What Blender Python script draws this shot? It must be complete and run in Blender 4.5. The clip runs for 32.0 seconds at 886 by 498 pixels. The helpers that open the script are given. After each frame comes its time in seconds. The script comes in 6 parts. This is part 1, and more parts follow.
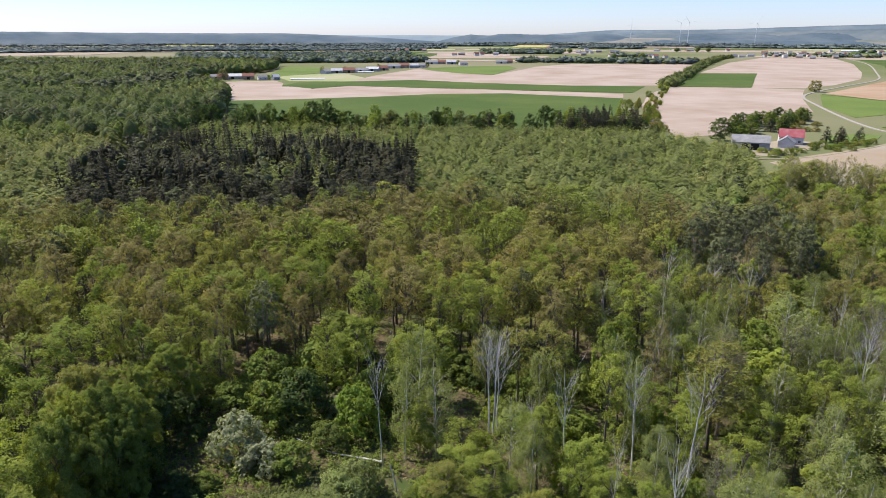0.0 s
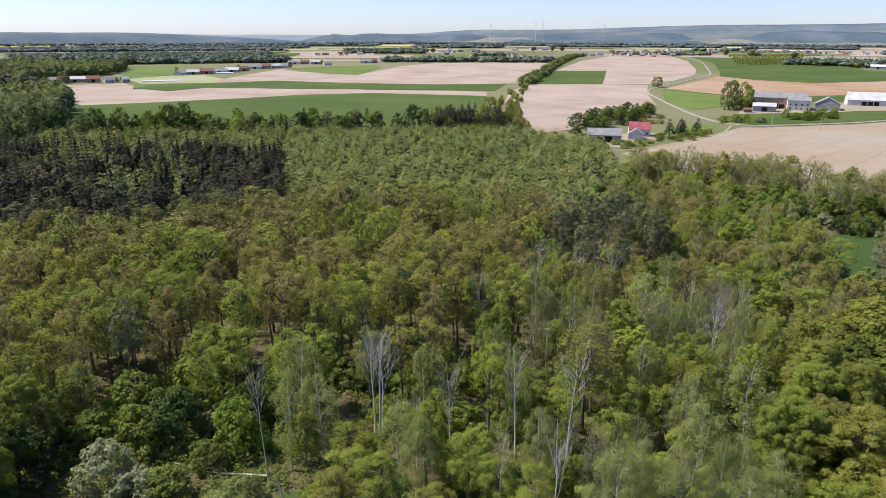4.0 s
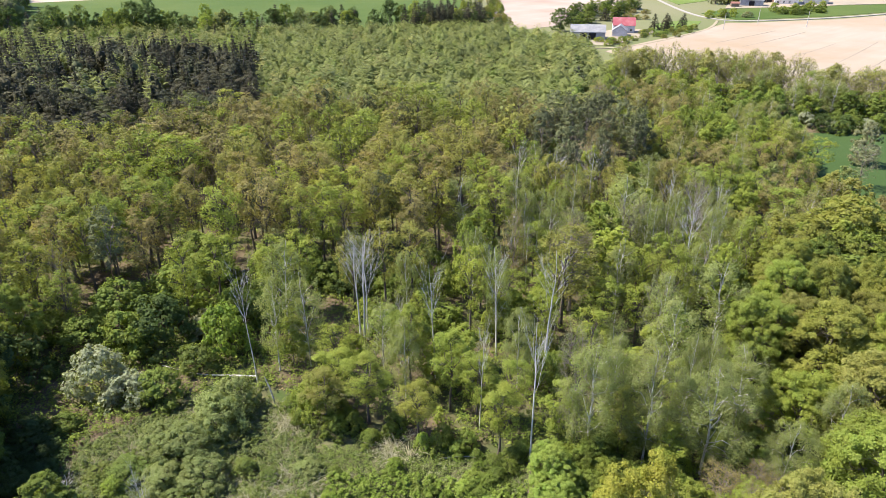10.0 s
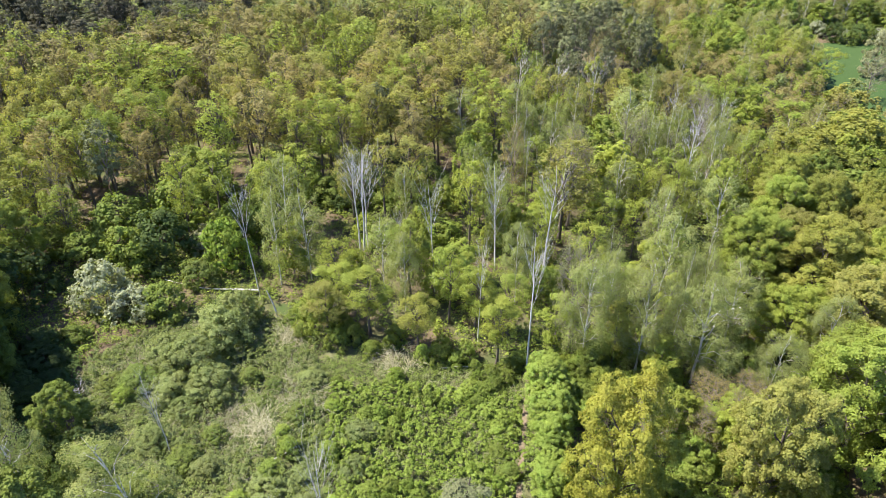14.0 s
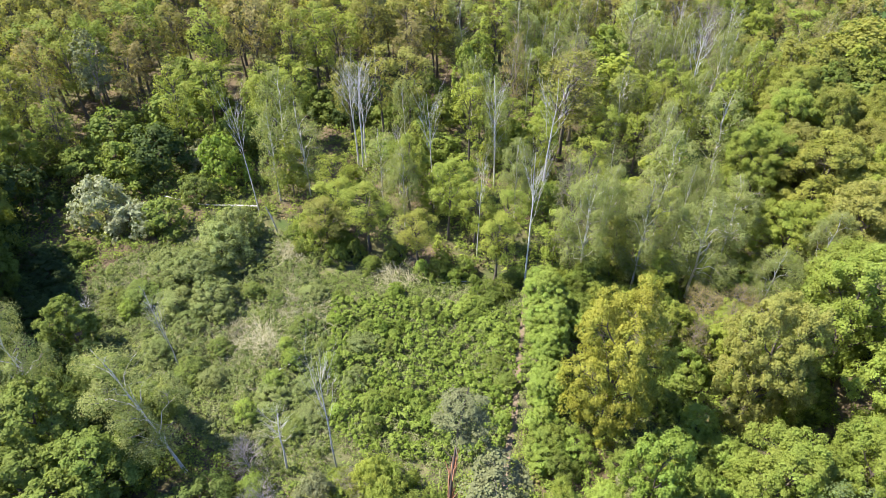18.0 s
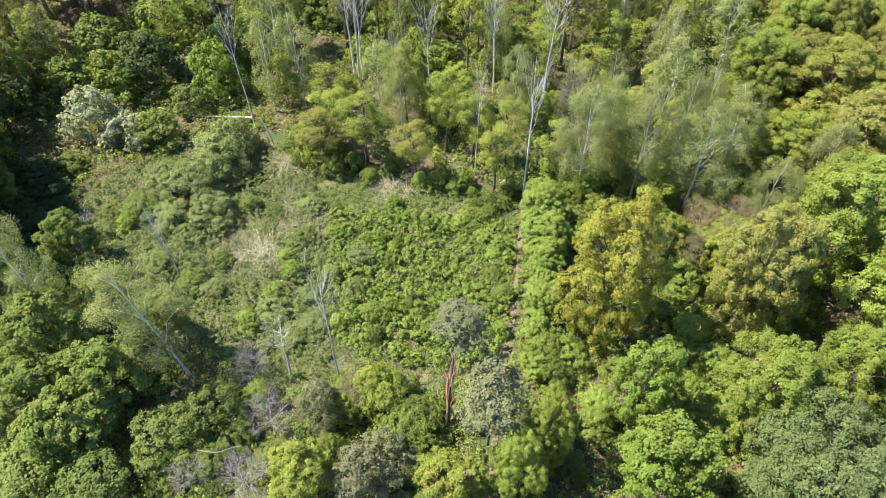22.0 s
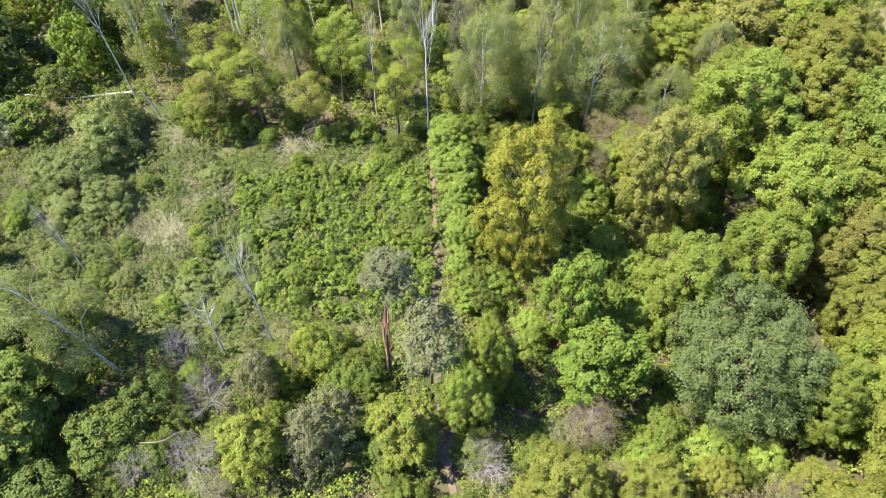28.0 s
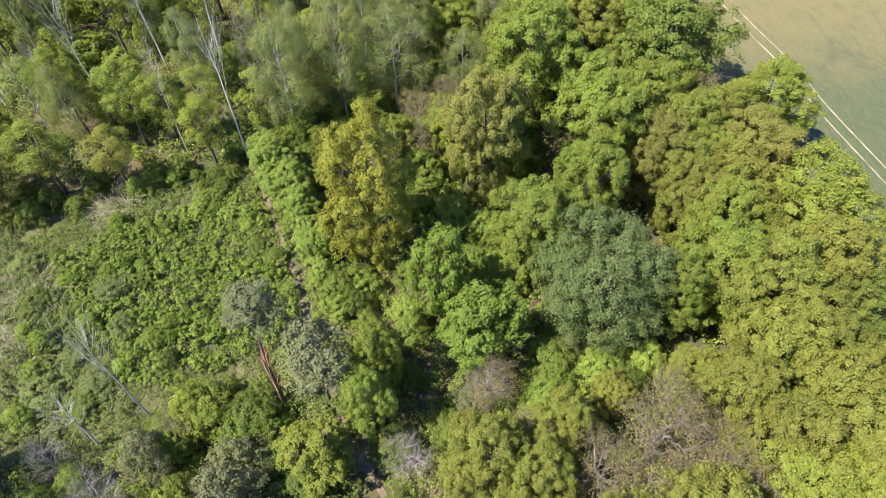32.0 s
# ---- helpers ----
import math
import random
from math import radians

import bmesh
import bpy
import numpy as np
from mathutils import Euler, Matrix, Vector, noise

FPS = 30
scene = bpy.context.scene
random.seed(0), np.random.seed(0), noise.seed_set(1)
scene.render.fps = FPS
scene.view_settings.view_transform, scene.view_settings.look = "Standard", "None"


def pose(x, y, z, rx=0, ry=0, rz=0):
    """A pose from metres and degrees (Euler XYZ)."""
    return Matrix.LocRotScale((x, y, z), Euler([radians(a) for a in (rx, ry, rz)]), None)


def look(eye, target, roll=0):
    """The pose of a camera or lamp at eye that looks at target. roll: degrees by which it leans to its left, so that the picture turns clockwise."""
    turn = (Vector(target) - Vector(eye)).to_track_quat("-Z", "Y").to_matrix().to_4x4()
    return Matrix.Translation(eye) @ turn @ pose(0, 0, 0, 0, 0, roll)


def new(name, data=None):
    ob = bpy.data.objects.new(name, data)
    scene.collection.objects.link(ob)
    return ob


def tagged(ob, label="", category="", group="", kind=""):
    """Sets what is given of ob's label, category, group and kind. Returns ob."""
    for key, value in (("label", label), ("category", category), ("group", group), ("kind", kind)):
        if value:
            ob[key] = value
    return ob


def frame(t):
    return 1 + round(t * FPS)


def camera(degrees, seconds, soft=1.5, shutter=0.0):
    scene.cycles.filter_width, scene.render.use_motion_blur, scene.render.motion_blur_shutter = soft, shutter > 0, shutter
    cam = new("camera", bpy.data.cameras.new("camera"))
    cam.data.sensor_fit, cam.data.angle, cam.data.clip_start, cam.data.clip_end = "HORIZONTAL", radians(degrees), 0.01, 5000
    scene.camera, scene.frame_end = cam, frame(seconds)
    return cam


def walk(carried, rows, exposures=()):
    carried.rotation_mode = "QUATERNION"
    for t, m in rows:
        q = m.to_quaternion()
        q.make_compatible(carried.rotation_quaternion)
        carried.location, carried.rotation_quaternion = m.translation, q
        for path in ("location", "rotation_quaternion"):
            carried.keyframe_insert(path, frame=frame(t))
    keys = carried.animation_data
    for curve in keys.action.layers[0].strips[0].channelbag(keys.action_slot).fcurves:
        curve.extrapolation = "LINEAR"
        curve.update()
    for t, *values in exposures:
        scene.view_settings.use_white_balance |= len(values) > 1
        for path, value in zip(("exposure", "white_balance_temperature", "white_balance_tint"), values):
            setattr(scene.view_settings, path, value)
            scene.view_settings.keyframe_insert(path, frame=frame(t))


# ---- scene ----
cam = camera(67.57, 32.0, soft=0.7)
EYE = 60.0  # the drone hovers in one spot, 60 m over the wood
TURNS = [  # seconds, yaw, pitch, roll
    (0, 0.01, -18.01, -0.04),
    (0.5, -0.46, -18.03, -0.23),
    (1, -2.18, -18.04, -0.22),
    (1.5, -3.48, -18.05, -0.25),
    (2, -4.92, -18.03, -0.17),
    (2.5, -6.27, -18.04, -0.15),
    (3, -8.06, -18.02, -0.07),
    (3.5, -9.84, -18.04, -0.09),
    (5.5, -13.05, -18.13, 0.06),
    (6, -13.06, -18.95, 0.05),
    (7, -13.06, -20.73, 0.05),
    (8, -13.03, -22.63, -0.01),
    (9, -13.03, -24.49, 0.01),
    (10, -13.02, -26.35, 0.00),
    (11, -13.00, -28.16, -0.00),
    (12, -13.02, -30.00, -0.01),
    (13, -13.05, -31.84, -0.03),
    (14, -13.08, -33.68, -0.03),
    (14.5, -13.09, -34.57, -0.06),
    (16.5, -13.12, -38.19, -0.05),
    (17, -13.12, -39.11, -0.04),
    (18, -13.16, -40.94, -0.04),
    (19, -13.28, -42.86, -0.00),
    (20, -13.32, -44.75, 0.00),
    (21, -13.33, -46.65, -0.01),
    (22, -13.35, -48.51, -0.06),
    (23, -13.40, -50.32, -0.04),
    (24, -13.44, -52.11, -0.04),
    (24.5, -13.44, -52.71, -0.05),
    (26.5, -17.77, -53.07, 0.02),
    (27, -19.79, -53.15, 0.06),
    (28, -24.71, -53.30, 0.15),
    (29, -30.75, -53.50, 0.31),
    (30, -37.12, -53.67, 0.40),
    (31, -43.40, -53.84, 0.48),
    (31.5, -45.96, -53.91, 0.53),
    (32, -46.05, -53.93, 0.51),
]
EXPOSURES = [(0, 0.75), (5, 0.70), (6, 0.70), (7, 0.98), (8, 1.17), (9, 1.30), (10, 1.43), (12, 1.60), (14, 1.76), (20, 1.76), (24, 1.78), (28, 1.76), (29, 1.66), (30, 1.57), (32, 1.40)]
walk(cam, [(t, pose(0, 0, EYE, 90 + pitch, roll, yaw)) for t, yaw, pitch, roll in TURNS], EXPOSURES)

# ---- sun and sky ----
SUN_AZ = math.atan2(-0.90, 0.44)  # from +y towards +x
SUN_EL = radians(54)
world = bpy.data.worlds.new("sky")
scene.world = world
world.use_nodes = True
wn = world.node_tree
sky = wn.nodes.new("ShaderNodeTexSky")
sky.sky_type = "NISHITA"
sky.sun_disc = False
sky.sun_elevation = SUN_EL
sky.sun_rotation = SUN_AZ
sky.air_density, sky.dust_density, sky.ozone_density = 1.0, 0.25, 4.0
hue = wn.nodes.new("ShaderNodeMix")
hue.data_type, hue.blend_type = "RGBA", "MULTIPLY"
hue.inputs[0].default_value, hue.inputs[7].default_value = 1.0, (1.27, 1.36, 1.88, 1)
wn.links.new(sky.outputs[0], hue.inputs[6])
wn.links.new(hue.outputs[2], wn.nodes["Background"].inputs[0])
wn.nodes["Background"].inputs[1].default_value = 0.061
sun = new("sun", bpy.data.lights.new("sun", "SUN"))
sun.data.energy, sun.data.angle, sun.data.color = 5.0, radians(0.5), (1.0, 0.915, 0.80)
SUN_DIR = Vector((math.sin(SUN_AZ) * math.cos(SUN_EL), math.cos(SUN_AZ) * math.cos(SUN_EL), math.sin(SUN_EL)))
sun.matrix_world = look(SUN_DIR * 300, (0, 0, 0))


# ---- materials ----
def material(name):
    m = bpy.data.materials.new(name)
    m.use_nodes = True
    nt = m.node_tree
    nt.nodes.clear()
    out = nt.nodes.new("ShaderNodeOutputMaterial")
    return m, nt, out


def noise_at(nt, scale, detail=4.0, rough=0.6, coord=None, stretch=None):
    n = nt.nodes.new("ShaderNodeTexNoise")
    n.inputs["Scale"].default_value, n.inputs["Detail"].default_value, n.inputs["Roughness"].default_value = scale, detail, rough
    if coord is None:
        coord = nt.nodes.new("ShaderNodeNewGeometry").outputs["Position"]
    if stretch:
        mp = nt.nodes.new("ShaderNodeMapping")
        mp.inputs["Scale"].default_value = stretch[:3]
        if len(stretch) > 3:
            mp.vector_type = "TEXTURE"
            mp.inputs["Rotation"].default_value = (0, 0, stretch[3])
            mp.inputs["Scale"].default_value = [1 / s for s in stretch[:3]]
        nt.links.new(coord, mp.inputs["Vector"])
        coord = mp.outputs["Vector"]
    nt.links.new(coord, n.inputs["Vector"])
    return n.outputs["Fac"]


def spread(nt, value, low, high):
    r = nt.nodes.new("ShaderNodeMapRange")
    r.inputs["From Min"].default_value, r.inputs["From Max"].default_value = low, high
    nt.links.new(value, r.inputs["Value"])
    return r.outputs["Result"]


def maths(nt, op, a, b):
    n = nt.nodes.new("ShaderNodeMath")
    n.operation = op
    for k, v in ((0, a), (1, b)):
        if isinstance(v, (int, float)):
            n.inputs[k].default_value = v
        else:
            nt.links.new(v, n.inputs[k])
    return n.outputs[0]


def mixed(nt, fac, a, b, mode="MIX"):
    n = nt.nodes.new("ShaderNodeMix")
    n.data_type, n.blend_type = "RGBA", mode
    for k, v in ((0, fac), (6, a), (7, b)):
        if isinstance(v, (tuple, list)):
            n.inputs[k].default_value = (*v[:3], 1)
        elif isinstance(v, (int, float)):
            n.inputs[k].default_value = v
        else:
            nt.links.new(v, n.inputs[k])
    return n.outputs[2]


def surface(name, c1, c2, scale, c3=None, scale3=0.02, rough=0.9, bump=0.0, bump_scale=20.0, metal=0.0, stretch=None, spec=0.08):
    """Two colours mixed by fine noise, a third by broad noise, and a fine relief."""
    m, nt, out = material(name)
    col = mixed(nt, spread(nt, noise_at(nt, scale, 6, 0.65, stretch=stretch), 0.3, 0.7), c1, c2)
    if c3:
        col = mixed(nt, spread(nt, noise_at(nt, scale3, 4, 0.6), 0.42, 0.68), col, c3)
    b = nt.nodes.new("ShaderNodeBsdfPrincipled")
    b.inputs["Roughness"].default_value, b.inputs["Metallic"].default_value = rough, metal
    b.inputs["Specular IOR Level"].default_value = spec
    nt.links.new(col, b.inputs["Base Color"])
    if bump:
        bp = nt.nodes.new("ShaderNodeBump")
        bp.inputs["Strength"].default_value, bp.inputs["Distance"].default_value = 0.8, bump
        nt.links.new(noise_at(nt, bump_scale, 5, 0.7), bp.inputs["Height"])
        nt.links.new(bp.outputs[0], b.inputs["Normal"])
    nt.links.new(b.outputs[0], out.inputs[0])
    return m


def leaf_shader(nt, out, col, glow, gloss):
    """Leaves: part of the light passes through them."""
    d = nt.nodes.new("ShaderNodeBsdfPrincipled")
    d.inputs["Roughness"].default_value = 0.6
    d.inputs["Specular IOR Level"].default_value = gloss
    tr = nt.nodes.new("ShaderNodeBsdfTranslucent")
    mx = nt.nodes.new("ShaderNodeMixShader")
    mx.inputs[0].default_value = glow
    nt.links.new(col, d.inputs["Base Color"])
    nt.links.new(mixed(nt, 1.0, col, (1.22, 1.2, 0.66), "MULTIPLY"), tr.inputs["Color"])
    nt.links.new(d.outputs[0], mx.inputs[1])
    nt.links.new(tr.outputs[0], mx.inputs[2])
    nt.links.new(mx.outputs[0], out.inputs[0])


def leaf_material(name, c1, c2, glow=0.28, broad=0.11, speck=0.5, gloss=0.08):
    """Leaves of joined growth; the colour varies from plant to plant and from leaf to leaf."""
    m, nt, out = material(name)
    c1, c2 = (tuple(v + d for v, d in zip(c, (0.003, 0.0, 0.001))) for c in (c1, c2))
    tone = nt.nodes.new("ShaderNodeAttribute")
    tone.attribute_name = "tone"
    rnd = maths(nt, "FRACT", maths(nt, "ADD", nt.nodes.new("ShaderNodeObjectInfo").outputs["Random"], tone.outputs["Fac"]), 0.0)
    shade = maths(nt, "FRACT", maths(nt, "MULTIPLY", rnd, 7.31), 0.0)
    isle = nt.nodes.new("ShaderNodeNewGeometry").outputs["Random Per Island"]
    patch = spread(nt, noise_at(nt, broad, 2, 0.5), 0.35, 0.65)
    fac = maths(nt, "ADD", maths(nt, "MULTIPLY", rnd, 0.6), maths(nt, "MULTIPLY", patch, 0.15))
    fac = maths(nt, "ADD", fac, maths(nt, "MULTIPLY", isle, 0.25))
    val = nt.nodes.new("ShaderNodeHueSaturation")
    nt.links.new(mixed(nt, fac, c1, c2), val.inputs["Color"])
    nt.links.new(maths(nt, "MULTIPLY", maths(nt, "ADD", maths(nt, "MULTIPLY", isle, speck), 1.05 - speck / 2), maths(nt, "ADD", maths(nt, "MULTIPLY", shade, 0.62), 0.70)), val.inputs["Value"])
    leaf_shader(nt, out, val.outputs[0], glow, gloss)
    return m


def foliage(name, glow, speck, gloss=0.08):
    """Leaves of a single tree in the tree's own colour, a little different from leaf to leaf and from bough to bough."""
    m, nt, out = material(name)
    info = nt.nodes.new("ShaderNodeObjectInfo")
    isle = nt.nodes.new("ShaderNodeNewGeometry").outputs["Random Per Island"]
    patch = spread(nt, noise_at(nt, 0.45, 3, 0.55), 0.3, 0.7)
    sprig = spread(nt, noise_at(nt, 2.2, 3, 0.6), 0.3, 0.7)
    val = nt.nodes.new("ShaderNodeHueSaturation")
    nt.links.new(info.outputs["Color"], val.inputs["Color"])
    nt.links.new(maths(nt, "ADD", 0.490, maths(nt, "MULTIPLY", patch, 0.020)), val.inputs["Hue"])
    nt.links.new(maths(nt, "ADD", maths(nt, "MULTIPLY", isle, speck), maths(nt, "ADD", 0.80 - speck / 2, maths(nt, "ADD", maths(nt, "MULTIPLY", patch, 0.16), maths(nt, "MULTIPLY", sprig, 0.32)))), val.inputs["Value"])
    leaf_shader(nt, out, val.outputs[0], glow, gloss)
    return m


def bark_material(name, c1, c2, bands=None, low=None, low_top=4.0):
    """Bark with lengthwise furrows; birch carries dark bands; pine turns red above low_top."""
    m, nt, out = material(name)
    obj = nt.nodes.new("ShaderNodeTexCoord").outputs["Object"]
    col = mixed(nt, spread(nt, noise_at(nt, 3.0, 5, 0.7, obj, (1, 1, 0.25)), 0.35, 0.65), c1, c2)
    if bands:
        col = mixed(nt, spread(nt, noise_at(nt, 1.6, 4, 0.7, obj, (0.5, 0.5, 2.5)), 0.56, 0.64), col, bands)
    if low:
        sep = nt.nodes.new("ShaderNodeSeparateXYZ")
        nt.links.new(obj, sep.inputs[0])
        col = mixed(nt, spread(nt, sep.outputs[2], low_top, low_top + 2.5), low, col)
    b = nt.nodes.new("ShaderNodeBsdfPrincipled")
    b.inputs["Roughness"].default_value = 0.9
    bp = nt.nodes.new("ShaderNodeBump")
    bp.inputs["Strength"].default_value, bp.inputs["Distance"].default_value = 0.7, 0.03
    nt.links.new(noise_at(nt, 8.0, 4, 0.7, obj, (1, 1, 0.2)), bp.inputs["Height"])
    nt.links.new(bp.outputs[0], b.inputs["Normal"])
    nt.links.new(col, b.inputs["Base Color"])
    nt.links.new(b.outputs[0], out.inputs[0])
    return m


TINT = {  # two leaf colours of each kind of growth, and what sets its leaves apart
    "amber": ("amber_leaves", (0.224, 0.227, 0.034), (0.210, 0.219, 0.034), 0.3, 0.11, 0.55),
    "golden": ("golden_leaves", (0.178, 0.190, 0.036), (0.156, 0.182, 0.034), 0.29, 0.11, 0.75),
    "lime": ("lime_leaves", (0.186, 0.218, 0.036), (0.154, 0.200, 0.034), 0.29, 0.11, 0.75),
    "bright": ("bright_leaves", (0.124, 0.182, 0.028), (0.136, 0.194, 0.030), 0.27, 0.11, 0.75),
    "fresh": ("fresh_leaves", (0.198, 0.258, 0.052), (0.158, 0.218, 0.040)),
    "green": ("green_leaves", (0.138, 0.180, 0.034), (0.100, 0.140, 0.025)),
    "olive": ("olive_leaves", (0.188, 0.190, 0.046), (0.166, 0.176, 0.042)),
    "brown": ("brown_leaves", (0.196, 0.174, 0.064), (0.172, 0.158, 0.058)),
    "grey": ("grey_green_leaves", (0.180, 0.190, 0.100), (0.135, 0.152, 0.070)),
    "pale": ("pale_leaves", (0.146, 0.184, 0.043), (0.096, 0.138, 0.030)),
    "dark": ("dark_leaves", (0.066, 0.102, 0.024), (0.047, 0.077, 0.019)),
    "white": ("blossom_leaves", (0.250, 0.270, 0.185), (0.185, 0.212, 0.125)),
    "birch": ("birch_leaves", (0.176, 0.204, 0.068), (0.144, 0.174, 0.054)),
    "young": ("young_leaves", (0.176, 0.202, 0.060), (0.140, 0.168, 0.047), 0.34, 0.03, 0.4),
    "alder": ("alder_leaves", (0.200, 0.222, 0.070), (0.222, 0.215, 0.080), 0.33, 0.11, 0.5),
    "pine": ("pine_needles", (0.090, 0.104, 0.042), (0.074, 0.086, 0.035), 0.12, 0.11, 0.6, 0.08),
    "spruce": ("spruce_needles", (0.034, 0.042, 0.018), (0.060, 0.058, 0.027), 0.06, 0.11, 0.5, 0.06),
    "far": ("far_leaves", (0.095, 0.122, 0.036), (0.122, 0.145, 0.047), 0.3, 0.012, 0.3),
    # leaf colour made bluer and paler to carry the haze of distance
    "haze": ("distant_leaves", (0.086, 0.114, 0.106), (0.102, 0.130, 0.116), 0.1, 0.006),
    "willow": ("willow_leaves", (0.164, 0.198, 0.068), (0.130, 0.168, 0.054), 0.28, 0.11, 0.5),
    "sallow": ("sallow_leaves", (0.122, 0.162, 0.054), (0.108, 0.150, 0.048), 0.28, 0.11, 0.5),
    # nearer belts: some of the same haze painted into the green
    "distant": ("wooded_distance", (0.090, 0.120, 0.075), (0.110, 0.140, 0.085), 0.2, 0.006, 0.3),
    "deep": ("deep_green_leaves", (0.086, 0.118, 0.030), (0.066, 0.096, 0.024), 0.3, 0.012, 0.3),
    "straw": ("dry_grass", (0.330, 0.310, 0.215), (0.250, 0.245, 0.155)),
    "litter": ("leaf_litter", (0.212, 0.161, 0.080), (0.138, 0.107, 0.052), 0.1),
}
LEAF = {key: leaf_material(*row) for key, row in TINT.items()}
FOLIAGE = {"leaf": foliage("tree_leaves", 0.5, 0.46), "needle": foliage("tree_needles", 0.14, 0.4, 0.06)}
BARK = {
    "oak": bark_material("oak_bark", (0.07, 0.055, 0.04), (0.12, 0.10, 0.075)),
    "birch": bark_material("birch_bark", (0.60, 0.57, 0.51), (0.42, 0.40, 0.36), (0.05, 0.045, 0.04)),
    "dead": bark_material("bleached_wood", (0.58, 0.555, 0.51), (0.42, 0.40, 0.36), (0.16, 0.14, 0.12)),
    "pine": bark_material("pine_bark", (0.30, 0.13, 0.06), (0.22, 0.11, 0.06), None, (0.10, 0.075, 0.055), 5.0),
    "spruce": bark_material("spruce_bark", (0.10, 0.075, 0.055), (0.07, 0.05, 0.04)),
    "twig": bark_material("grey_twigs", (0.24, 0.20, 0.165), (0.17, 0.14, 0.115)),
    "birch_twig": bark_material("birch_twigs", (0.30, 0.26, 0.22), (0.19, 0.16, 0.13)),
    "pale_twig": bark_material("pale_dead_twigs", (0.34, 0.30, 0.285), (0.25, 0.22, 0.205)),
    "torn": bark_material("torn_wood", (0.50, 0.25, 0.125), (0.32, 0.15, 0.075)),
}
